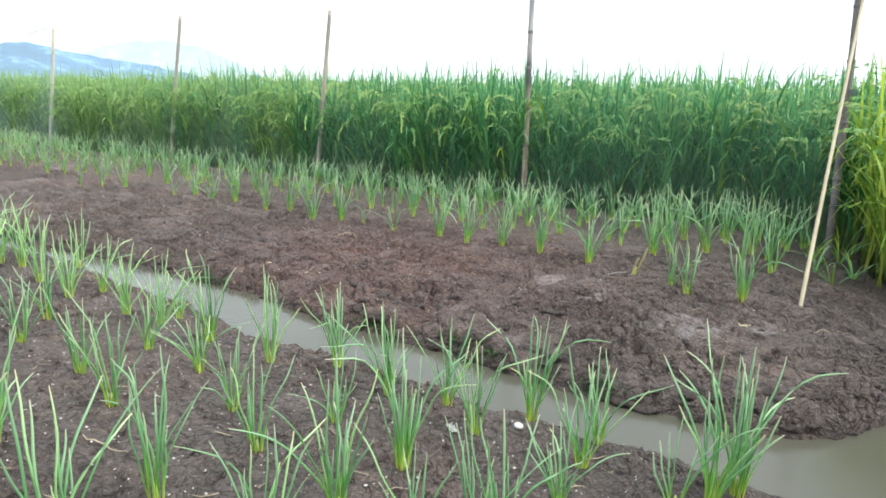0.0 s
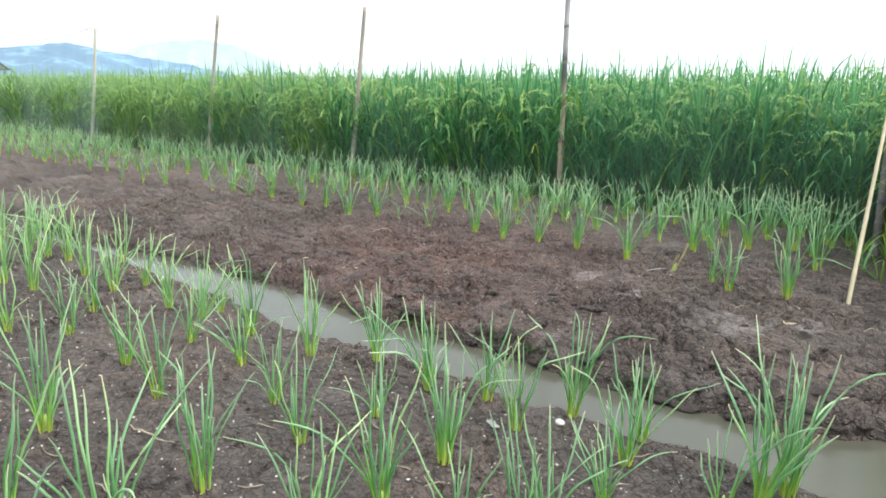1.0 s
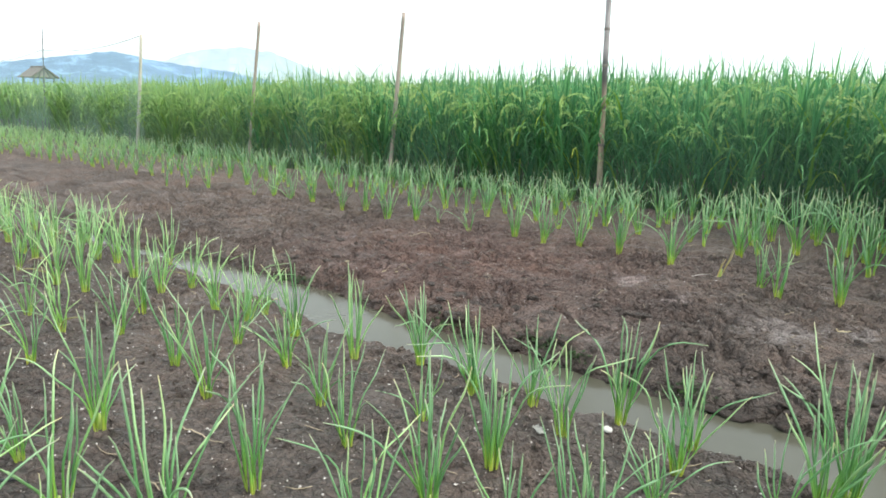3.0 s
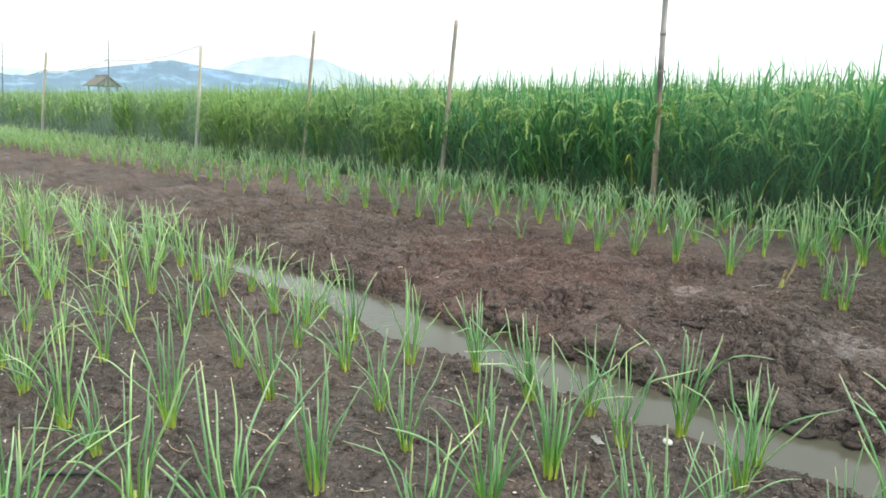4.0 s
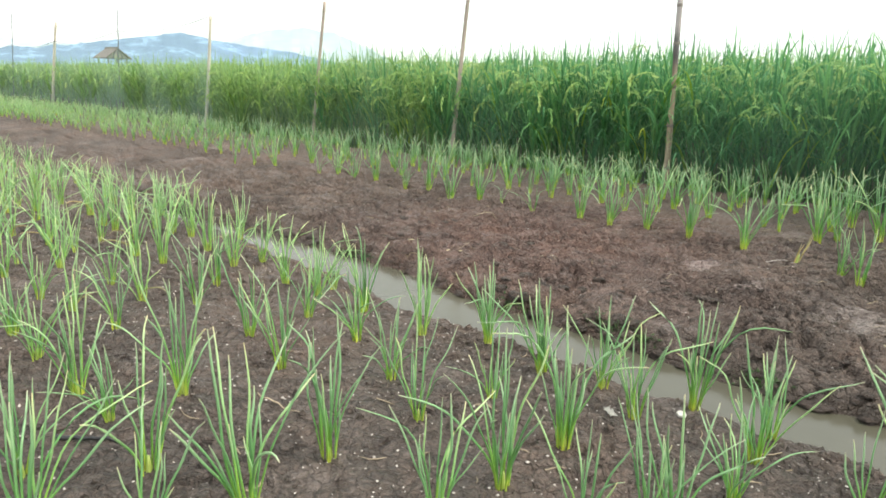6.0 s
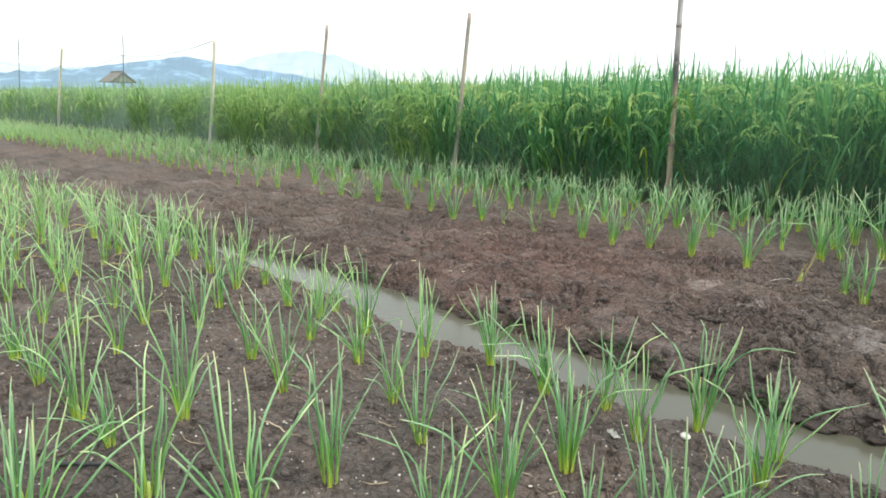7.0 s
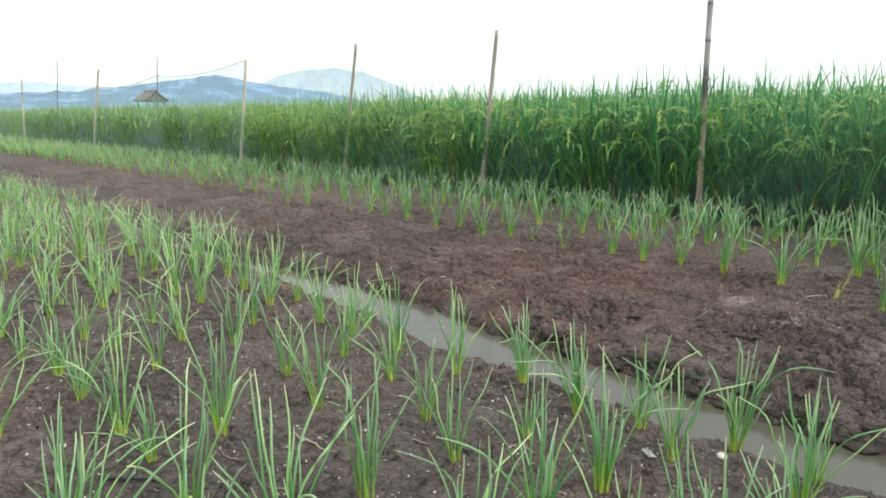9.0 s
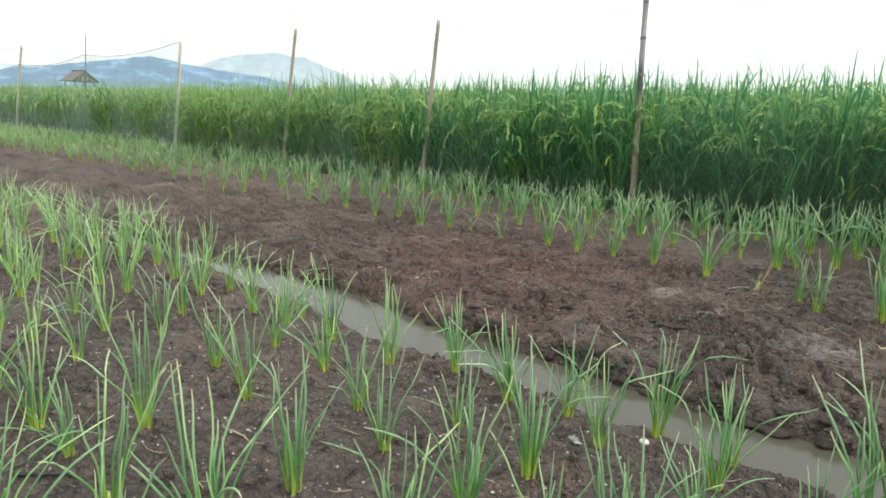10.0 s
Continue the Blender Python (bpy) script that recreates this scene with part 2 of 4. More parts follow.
# far plants: light on their leaves painted in as a paler copy
ONION_LIT = leaf_material("lit_onion_leaf", [(0.0, (0.56, 0.56, 0.20)), (0.08, (0.48, 0.60, 0.12)), (0.20, (0.31, 0.56, 0.15)), (0.45, (0.31, 0.565, 0.235)), (0.85, (0.47, 0.68, 0.37)), (0.95, (0.56, 0.70, 0.42)), (1.0, (0.64, 0.63, 0.44))], 0.28, 0.40, 0.28)
ONION_DRY = leaf_material("withered_onion_leaf", [(0.0, (0.45, 0.36, 0.16)), (0.5, (0.34, 0.30, 0.12)), (1.0, (0.42, 0.35, 0.22))], 0.1, 0.6)
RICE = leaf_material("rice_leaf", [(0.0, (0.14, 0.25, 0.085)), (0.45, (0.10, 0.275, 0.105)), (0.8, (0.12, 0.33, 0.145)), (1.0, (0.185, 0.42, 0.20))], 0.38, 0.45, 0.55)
# yellowing blades, and the corner stand with its stronger light painted in
RICE_YELLOW = leaf_material("yellow_rice_leaf", [(0.0, (0.22, 0.26, 0.045)), (0.45, (0.24, 0.39, 0.05)), (0.8, (0.32, 0.48, 0.065)), (1.0, (0.40, 0.53, 0.10))], 0.35, 0.42, 0.65)
# far rice: distance haze painted in as paler, yellower leaves
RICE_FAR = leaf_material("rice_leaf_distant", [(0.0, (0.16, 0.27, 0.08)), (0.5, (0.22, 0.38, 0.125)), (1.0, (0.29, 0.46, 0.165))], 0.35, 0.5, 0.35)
PANICLE = leaf_material("rice_panicle", [(0.0, (0.17, 0.35, 0.11)), (0.5, (0.225, 0.395, 0.13)), (1.0, (0.34, 0.44, 0.15))], 0.15, 0.6, 0.3)
# far ears: paler copy of rice_panicle for the same painted haze
PANICLE_FAR = leaf_material("rice_panicle_distant", [(0.0, (0.22, 0.38, 0.12)), (0.5, (0.27, 0.42, 0.14)), (1.0, (0.34, 0.45, 0.16))], 0.15, 0.6, 0.3)
MOSS = leaf_material("small_dark_weed", [(0.0, (0.03, 0.06, 0.02)), (0.5, (0.05, 0.10, 0.03)), (1.0, (0.09, 0.15, 0.05))], 0.2, 0.6, 0.4)
BAMBOO_PALE = plain_material("pale_bamboo", (0.68, 0.61, 0.52), 0.6, 30, 0.3, 0, (1, 1, 0.15))
BAMBOO_BROWN = plain_material("brown_bamboo", (0.41, 0.335, 0.285), 0.7, 30, 0.35, 0, (1, 1, 0.15))


def toned_bamboo():
    """Old culm: tan at the foot, a blackened stretch half way up, grey above."""
    mat, t, b = nodes_of("grey_bamboo")
    tc = t.nodes.new("ShaderNodeTexCoord")
    xyz = t.nodes.new("ShaderNodeSeparateXYZ")
    t.links.new(tc.outputs["Generated"], xyz.inputs[0])
    mp = t.nodes.new("ShaderNodeMapping")
    mp.inputs["Scale"].default_value = (1, 1, 0.15)
    t.links.new(tc.outputs["Object"], mp.inputs["Vector"])
    n = noise_node(t, 30, 5, 0.6, mp.outputs[0])
    c = ramp(t, xyz.outputs["Z"], [(0.0, (0.36, 0.28, 0.20)), (0.50, (0.32, 0.24, 0.18)), (0.56, (0.08, 0.07, 0.07)), (0.63, (0.09, 0.08, 0.08)), (0.68, (0.38, 0.33, 0.33)), (1.0, (0.43, 0.39, 0.40))]).outputs[0]
    c = mixed(t, 0.7, c, ramp(t, n.outputs[0], [(0.35, (0.6, 0.6, 0.6)), (0.65, (1.35, 1.35, 1.35))]).outputs[0], "MULTIPLY")
    t.links.new(c, b.inputs["Base Color"])
    b.inputs["Roughness"].default_value = 0.7
    bumped(t, b, n.outputs[0], 0.4, 0.003)
    return mat


BAMBOO_GREY = toned_bamboo()
BAMBOO_NODE = plain_material("bamboo_node", (0.19, 0.155, 0.14), 0.7, 30, 0.3)
BAMBOO_STRAW = plain_material("straw_bamboo", (0.40, 0.34, 0.22), 0.6, 30, 0.3, 0, (1, 1, 0.15))
BAMBOO_CORNER = plain_material("sooty_bamboo", (0.15, 0.13, 0.125), 0.7, 30, 0.45, 0, (1, 1, 0.15))
BAMBOO_DARK = plain_material("dark_bamboo", (0.14, 0.145, 0.16), 0.7, 30, 0.3, 0, (1, 1, 0.15))
CORD = plain_material("dark_cord", (0.06, 0.07, 0.09), 0.8)
WHITE_LITTER = plain_material("white_litter", (0.6, 0.58, 0.54), 0.7, 60, 0.15)
YELLOW_LITTER = plain_material("yellow_wrapper", (0.75, 0.66, 0.16), 0.4, 25, 0.2)
BLACK_PLASTIC = plain_material("black_plastic", (0.02, 0.02, 0.022), 0.35, 30, 0.3)
DRY_LEAF = plain_material("curled_dry_leaf", (0.60, 0.52, 0.34), 0.8, 60, 0.25)
STRAW = plain_material("dry_straw", (0.36, 0.29, 0.20), 0.8, 40, 0.35)
CHALK = plain_material("pale_crumb", (0.52, 0.48, 0.44), 0.9, 60, 0.3)
TILE = plain_material("roof_tile", (0.19, 0.155, 0.145), 0.85, 6, 0.35)
PLASTER = plain_material("weathered_board", (0.33, 0.31, 0.29), 0.9, 4, 0.4)

# ---------- the lie of the land ----------
# a runs along the beds, away to the far end; s runs across them, from the camera's bed to the rice
AX, AY, SX, SY = -0.861, 0.508, 0.508, 0.861
WATER_Z = -0.165


def at(a, s, z=0.0):
    return Vector((AX * a + SX * s, AY * a + SY * s, z))


def ease(x, lo, hi):
    x = np.clip((x - lo) / (hi - lo), 0, 1)
    return x * x * (3 - 2 * x)


def near_edge(a):
    return 1.69 + 0.060 * np.clip(a, -2, 8) + 0.03 * np.sin(a * 2.3 + 0.5) + 0.018 * np.sin(a * 6.1) + 0.011 * np.sin(a * 19.3 + 1.0) + 0.008 * np.sin(a * 43.7 + 2.0)


def far_edge(a):
    return 2.18 + np.interp(a, [-2, 3, 4.5, 6], [-0.09, 0.135, 0.06, 0.06]) + 0.03 * np.sin(a * 1.9 + 2.0) + 0.02 * np.sin(a * 5.3 + 1.0)


def land(a, s):
    """Height of the ground without its clods."""
    a, s = np.asarray(a, float), np.asarray(s, float)
    sn, sf = near_edge(a), far_edge(a)
    shut = ease(-a, 1.25, 1.6)
    k = ease(s, sn - 0.085, sn + 0.045) * (1 - shut)
    near = (0.045 - 0.043 * np.clip(s, -0.5, 1.8)) * (1 - k) - 0.26 * k
    d1, d2 = s - sf, (a - np.interp(s, [2.1, 2.35, 2.6, 3.0, 3.6, 4.1, 4.6, 5.1], [0.12, -0.06, -0.18, -0.30, -0.33, -0.32, -0.22, -0.05])) * 2.0
    d = -np.log(np.exp(-np.clip(d1, -6, 6) * 7) + np.exp(-np.clip(d2, -3, 6) * 7)) / 7
    bank = np.interp(d, [-0.10, 0.0, 0.025, 0.10, 0.5, 1.1, 1.5], [-0.26, -0.190, -0.142, -0.100, -0.050, -0.005, 0.02])
    k2 = ease(s, 5.35, 5.75)
    bank = bank * (1 - k2) - 0.12 * k2
    k3 = ease(s, 4.3, 4.8) * ease(-a, 0.1, 0.4)
    bank = bank * (1 - k3) - 0.12 * k3
    bank = bank * (1 - shut) - 0.06 * shut
    return np.where(s < (sn + sf) / 2, near, bank)


def clods(a, s, z):
    """Uneven surface of dug earth: crumbs on the beds, smeared plates with torn edges on the bank, a broken foot above the water."""
    p = Vector((a, s, 0))
    warp = Vector((0.6 * noise.noise(p * 4), 0.6 * noise.noise(p * 4 + Vector((9, 3, 1))), 0)) + Vector((0.07 * noise.noise(p * 17), 0.07 * noise.noise(p * 17 + Vector((2, 5, 1))), 0))
    h = 0.014 * noise.fractal(p * 3.1, 1.0, 2.0, 3) + 0.006 * noise.noise(p * 13)
    f, fp = noise.voronoi(p * 24 + warp * 2)
    crumbly = max(0.1, 0.45 + 0.9 * noise.noise(p * 2.7 + Vector((3, 8, 0))))
    h += crumbly * (0.012 * noise.cell(fp[0] * 7.3) - 0.011 * max(0.0, 1 - (f[1] - f[0]) * 7)) + 0.003 * noise.noise(p * 60)
    rise = s - float(far_edge(a))
    top = 4.2 if a > 0.7 else 5.0
    if s > 2.0 and rise > -0.05 and s < top:
        bank = max(0.0, min(1.0, (rise + 0.05) * 12, (top - s) * 2.0))
        d, dp = noise.voronoi(Vector((a * 5.0, s * 9.0, 0)) + warp)
        e, ep = noise.voronoi(Vector((a * 12, s * 21, 0)) + warp * 1.5)
        low = max(0.0, 1.0 - rise / 0.8)
        torn = 1 + 0.3 * max(0.0, min(1.0, 1.4 - a)) * low
        open_d = min(1.0, max(0.0, 0.35 + 1.8 * noise.noise(p * 2.1 + Vector((7, 1, 0)))))
        open_e = min(1.0, max(0.0, 0.4 + 1.9 * noise.noise(p * 3.3 + Vector((4, 4, 0)))))
        crack = max(0.0, 1 - (d[1] - d[0]) * 13) ** 0.6 * open_d * (0.026 + 0.016 * low)
        plate = 0.016 * noise.cell(dp[0] * 5.1) + (0.016 * noise.cell(ep[0] * 5.1) - 0.020 * max(0.0, 1 - (e[1] - e[0]) * 7) ** 0.7) * open_e
        h += bank * ((plate - crack) * torn + 0.006 * noise.noise(p * 30) + 0.014 * low * noise.noise(p * 7))
    return h


def height(a, s):
    z = float(land(a, s))
    return z + clods(a, s, z)


def axis_lines(fine_lo, fine_hi, step, far_lo, far_hi, growth):
    mid = list(np.arange(fine_lo, fine_hi, step))
    up, x, d = [], mid[-1], step
    while x < far_hi:
        d *= growth
        x += d
        up.append(x)
    down, x, d = [], mid[0], step
    while x > far_lo:
        d *= growth
        x -= d
        down.append(x)
    return np.array(down[::-1] + mid + up)


def mesh_object(name, verts, faces, material, parent=None, smooth=True, along=None):
    me = bpy.data.meshes.new(name)
    me.from_pydata(np.asarray(verts, float).reshape(-1, 3).tolist(), [], [list(map(int, f)) for f in faces])
    if smooth:
        me.polygons.foreach_set("use_smooth", np.ones(len(me.polygons), bool))
    if along is not None:
        me.attributes.new("along", "FLOAT", "POINT").data.foreach_set("value", np.asarray(along, np.float32))
    me.materials.append(material)
    me.update()
    ob = new(name, me)
    ob.parent = parent
    return ob


def part(name, bm, material, parent, label=""):
    me = bpy.data.meshes.new(name)
    bm.to_mesh(me)
    bm.free()
    me.materials.append(material)
    ob = new(name, me)
    ob.parent = parent
    return tagged(ob, label=label) if label else ob


def thing(name, place, label, category, group=""):
    ob = new(name)
    ob.empty_display_size = 0.05
    ob.matrix_basis = place if isinstance(place, Matrix) else Matrix.Translation(place)
    return tagged(ob, label, category, group)


def tube(points, radii, sides=6, cap=True):
    """A bmesh tube through points."""
    bm = bmesh.new()
    rings = []
    pts = [Vector(p) for p in points]
    for i, p in enumerate(pts):
        way = (pts[min(i + 1, len(pts) - 1)] - pts[max(i - 1, 0)]).normalized()
        side = way.orthogonal().normalized() if i == 0 else (side - way * side.dot(way)).normalized()
        up = way.cross(side)
        rings.append([bm.verts.new(p + radii[i] * (math.cos(k) * side + math.sin(k) * up)) for k in (2 * math.pi * j / sides for j in range(sides))])
    for r, q in zip(rings, rings[1:]):
        for j in range(sides):
            bm.faces.new((r[j], r[(j + 1) % sides], q[(j + 1) % sides], q[j])).smooth = True
    if cap:
        bm.faces.new(rings[0][::-1])
        bm.faces.new(rings[-1])
    return bm


# ---------- ground, water, distance ----------
def build_ground():
    la = axis_lines(-0.6, 4.8, 0.0085, -900, 4200, 1.07)
    ls = axis_lines(0.4, 3.8, 0.0085, -900, 4200, 1.08)
    A, S = np.meshgrid(la, ls, indexing="ij")
    Z = land(A, S)
    near = (A > -1.5) & (A < 14) & (S > -1.5) & (S < 7)
    for i, j in zip(*np.nonzero(near)):
        Z[i, j] += clods(A[i, j], S[i, j], Z[i, j])
    verts = np.stack([AX * A + SX * S, AY * A + SY * S, Z], -1).reshape(-1, 3)
    n, m = A.shape
    idx = np.arange(n * m).reshape(n, m)
    faces = np.stack([idx[:-1, :-1], idx[:-1, 1:], idx[1:, 1:], idx[1:, :-1]], -1).reshape(-1, 4)
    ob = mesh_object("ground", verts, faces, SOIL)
    return tagged(ob, "brown damp dug soil of raised vegetable beds, cracked along the bank", "soil", kind="structure")


def build_water():
    verts, faces = [], []
    la = np.concatenate([np.arange(-1.7, 10, 0.1), np.arange(10, 60, 1.0)])
    for a in la:
        lo = float(near_edge(a)) - 0.08
        hi = float(far_edge(a)) + 0.15 if a > 0.35 else 4.7
        for k in range(5):
            verts.append(at(a, lo + (hi - lo) * k / 4, WATER_Z))
    for i in range(len(la) - 1):
        for k in range(4):
            q = i * 5 + k
            faces.append((q, q + 1, q + 6, q + 5))
    ob = mesh_object("water", verts, faces, WATER)
    return tagged(ob, "still muddy grey-brown water in the furrow", "water", kind="structure")


def build_ridge(name, label, distance, profile, material, seed):
    """A far range of hills: a slope that rises from the plain to its skyline; profile: (degrees left of +y, degrees of elevation)."""
    rnd = random.Random(seed)
    az = np.arange(profile[0][0], profile[-1][0], 0.12)
    el = np.interp(az, [p[0] for p in profile], [p[1] for p in profile])
    verts, faces, rowsn = [], [], 9
    for i, (b, e) in enumerate(zip(az, el)):
        e = e + 0.13 * noise.fractal(Vector((b * 0.9, seed, 0)), 0.8, 2.0, 6)
        top = max(0.0, distance * math.tan(radians(e)))
        for k in range(rowsn):
            f = k / (rowsn - 1)
            d = distance * (0.82 + 0.18 * f)
            z = top * f ** 1.3 * (1 + 0.12 * noise.noise(Vector((b * 1.5, f * 4, seed))) * (1 - f))
            verts.append((-math.sin(radians(b)) * d, math.cos(radians(b)) * d, z - 2))
    for i in range(len(az) - 1):
        for k in range(rowsn - 1):
            q = i * rowsn + k
            faces.append((q, q + 1, q + rowsn + 1, q + rowsn))
    return tagged(mesh_object(name, verts, faces, material), label, "hills", kind="structure")


GROUND = build_ground()
build_water()
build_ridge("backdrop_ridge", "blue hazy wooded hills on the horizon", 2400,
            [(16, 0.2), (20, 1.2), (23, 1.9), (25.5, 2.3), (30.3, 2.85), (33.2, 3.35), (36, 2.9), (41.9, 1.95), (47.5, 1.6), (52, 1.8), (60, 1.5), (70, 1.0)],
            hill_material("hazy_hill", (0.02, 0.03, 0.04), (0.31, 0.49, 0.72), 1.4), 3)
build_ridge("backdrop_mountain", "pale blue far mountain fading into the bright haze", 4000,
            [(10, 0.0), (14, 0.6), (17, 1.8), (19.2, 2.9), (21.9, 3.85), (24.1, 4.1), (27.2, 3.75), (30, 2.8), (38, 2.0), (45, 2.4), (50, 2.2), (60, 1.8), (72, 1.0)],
            hill_material("hazy_mountain", (0.02, 0.02, 0.02), (0.76, 0.95, 1.06), 1.08), 8)

# ---------- onion plants ----------
def leaf_curve(rnd, length, tilt, az, bend, start, seg=8, kink=0.0):
    """Centre line of a hollow leaf: upright in the neck, then leaning by tilt degrees and bending over by bend; kink: a sharp fold part of the way up."""
    pts, p = [Vector(start)], Vector(start)
    wob, fold = rnd.uniform(-40, 40), rnd.uniform(0.45, 0.75)
    crook, phase, wave = rnd.uniform(-7, 7), rnd.uniform(0, 6.28), rnd.uniform(2, 6)
    for i in range(seg):
        f = (i + 1) / seg
        ang = tilt * (0.12 + 0.88 * min(1, max(0, f - 0.06) * 2.6)) + bend * f * f + crook * math.sin(f * 6) + wave * math.sin(f * 13 + phase) + kink * min(1, max(0, (f - fold) * 5))
        ang2, az2 = radians(ang), radians(az + wob * f + 2.2 * wave * math.sin(f * 11 + phase * 2))
        p = p + Vector((math.sin(ang2) * math.cos(az2), math.sin(ang2) * math.sin(az2), math.cos(ang2))) * length / seg
        pts.append(p.copy())
    return pts


def leaf_mesh_data(pts, r, sides=5):
    verts, faces, along, n = [], [], [], len(pts)
    for i, p in enumerate(pts):
        f = i / (n - 1)
        way = (pts[min(i + 1, n - 1)] - pts[max(i - 1, 0)]).normalized()
        side = way.orthogonal().normalized()
        up = way.cross(side)
        rad = r * (0.85 + 0.3 * min(1, f * 4)) * (1 - 0.62 * max(0, (f - 0.6) / 0.4) ** 3)
        for j in range(sides):
            k = 2 * math.pi * j / sides
            verts.append(p + rad * (math.cos(k) * side + math.sin(k) * up))
            along.append(f)
    for i in range(n - 1):
        for j in range(sides):
            faces.append((i * sides + j, i * sides + (j + 1) % sides, (i + 1) * sides + (j + 1) % sides, (i + 1) * sides + j))
    return verts, faces, along


def clump_leaves(rnd, count, size):
    """Leaves of one clump of shallots: several necks side by side, each with a few leaves."""
    out = []
    necks = max(2, count // 3)
    for i in range(count):
        na = 2 * math.pi * (i % necks) / necks + rnd.uniform(-0.5, 0.5)
        start = (0.011 * math.cos(na), 0.011 * math.sin(na), -0.012)
        outer = i >= necks
        tilt = rnd.choice((rnd.uniform(3, 15), rnd.uniform(8, 23), rnd.uniform(14, 34))) if outer else rnd.uniform(0, 10)
        bend = rnd.choice((rnd.uniform(-24, 0), rnd.uniform(-6, 18), rnd.uniform(10, 60))) if outer else rnd.uniform(-6, 8)
        kink, length = 0.0, size * (0.42 + 0.63 * rnd.random() ** 0.75)
        if outer and rnd.random() < 0.10:
            kink, tilt, length = rnd.uniform(25, 60), rnd.uniform(12, 32), size * rnd.uniform(0.95, 1.2)
        out.append((leaf_curve(rnd, length, tilt, math.degrees(na) + rnd.uniform(-60, 60), bend, start, 13, kink), rnd.uniform(0.0013, 0.0021)))
    return out


ONION_LABEL = "young shallot plant with upright green hollow leaves in bare soil"


def onion_model(seed, count, size, material=ONION):
    """One plant as a thing: a pale neck and every leaf a part; also its height."""
    rnd = random.Random(seed)
    ob = thing("onion_plant", Matrix.Translation((0, 0, -50)), ONION_LABEL, "onion plant", "shallots planted in rows")
    neck = tube([(0, 0, -0.02), (0, 0, 0.0), (0, 0, 0.018), (0, 0, 0.035)], [0.004, 0.0055, 0.0042, 0.002], 7)
    part("neck", neck, STEM, ob, "pale yellow neck")
    top = 0.0
    for pts, r in clump_leaves(rnd, count, size):
        v, f, al = leaf_mesh_data(pts, r)
        top = max(top, max(q.z for q in pts))
        mesh_object("leaf", v, f, material, ob, True, al)
    if seed % 7 == 0:
        v, f, al = leaf_mesh_data(leaf_curve(rnd, size * 0.5, 45, rnd.uniform(0, 360), 70, (0.008, 0, 0.005), 9), 0.002)
        tagged(mesh_object("leaf", v, f, ONION_DRY, ob, True, al), label="withered straw-coloured leaf")
    return ob, top


STEM = plain_material("onion_neck", (0.33, 0.42, 0.10), 0.5, 40, 0.2)
SIZES = range(3, 18)
MODELS = {(n, k): onion_model(100 + n * 7 + k, n, 0.305, (ONION, ONION, ONION, ONION_LIT, ONION_LIT, ONION_LIT)[k]) for n in SIZES for k in range(6)}
WITHERED = onion_model(170, 4, 0.22, ONION_DRY)
tagged(WITHERED[0], "withered yellow shallot seedling lying on the bank", "onion plant")
prng = random.Random(7)


def plant(a, s, tall, count, model=None, lush=1.25):
    """A plant at its place, of a height in metres and with about so many leaves; those further along the beds are
    paler, with light painted in.
    """
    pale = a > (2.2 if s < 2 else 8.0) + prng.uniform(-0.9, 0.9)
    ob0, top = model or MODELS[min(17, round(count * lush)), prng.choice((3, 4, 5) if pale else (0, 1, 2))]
    m = Matrix.Translation(at(a, s, height(a, s))) @ Euler((radians(prng.uniform(-4, 4)), radians(prng.uniform(-4, 4)), prng.uniform(0, 6.28))).to_matrix().to_4x4()
    ob = copy_thing(ob0, m)
    k = (1.06 if s < 2 else 0.92) * tall / top
    w = (1.08 if s < 2 else 1.18) * k ** 0.6
    ob.scale = (w, w, k)
    return ob


# place along, place across, height, leaves
NEAR_BED = [(1.38, 0.31, 0.22, 8), (1.16, 0.26, 0.28, 10), (1.24, 0.49, 0.29, 6), (1.04, 0.4, 0.22, 6), (1.0, 0.56, 0.34, 13), (1.05, 0.78, 0.3, 9), (0.74, 0.78, 0.24, 9), (0.75, 0.98, 0.31, 11), (1.06, 1.05, 0.23, 7), (1.3, 1.18, 0.23, 8), (1.54, 0.99, 0.29, 9), (0.76, 1.21, 0.3, 13), (1.26, 0.13, 0.18, 5), (0.48, 1.07, 0.24, 7), (0.46, 1.13, 0.26, 7), (0.56, 0.97, 0.23, 6), (0.21, 1.44, 0.21, 5)]
WATER_SIDE = [(1.04, 1.3, 0.19, 7), (1.3, 1.59, 0.26, 11), (1.5, 1.5, 0.29, 8), (1.59, 1.3, 0.2, 9), (0.74, 1.5, 0.25, 9), (0.65, 1.65, 0.29, 13), (0.89, 1.6, 0.26, 8), (1.06, 1.55, 0.27, 11), (0.44, 1.49, 0.27, 8), (0.46, 1.65, 0.25, 7), (0.41, 1.28, 0.19, 13), (0.15, 1.52, 0.36, 12), (0.11, 1.58, 0.32, 12), (2.08, 1.51, 0.27, 10), (2.29, 1.51, 0.28, 11), (2.11, 1.61, 0.18, 7), (1.81, 1.51, 0.31, 10), (2.67, 1.64, 0.24, 8), (1.83, 1.07, 0.24, 6), (1.86, 1.31, 0.22, 8)]
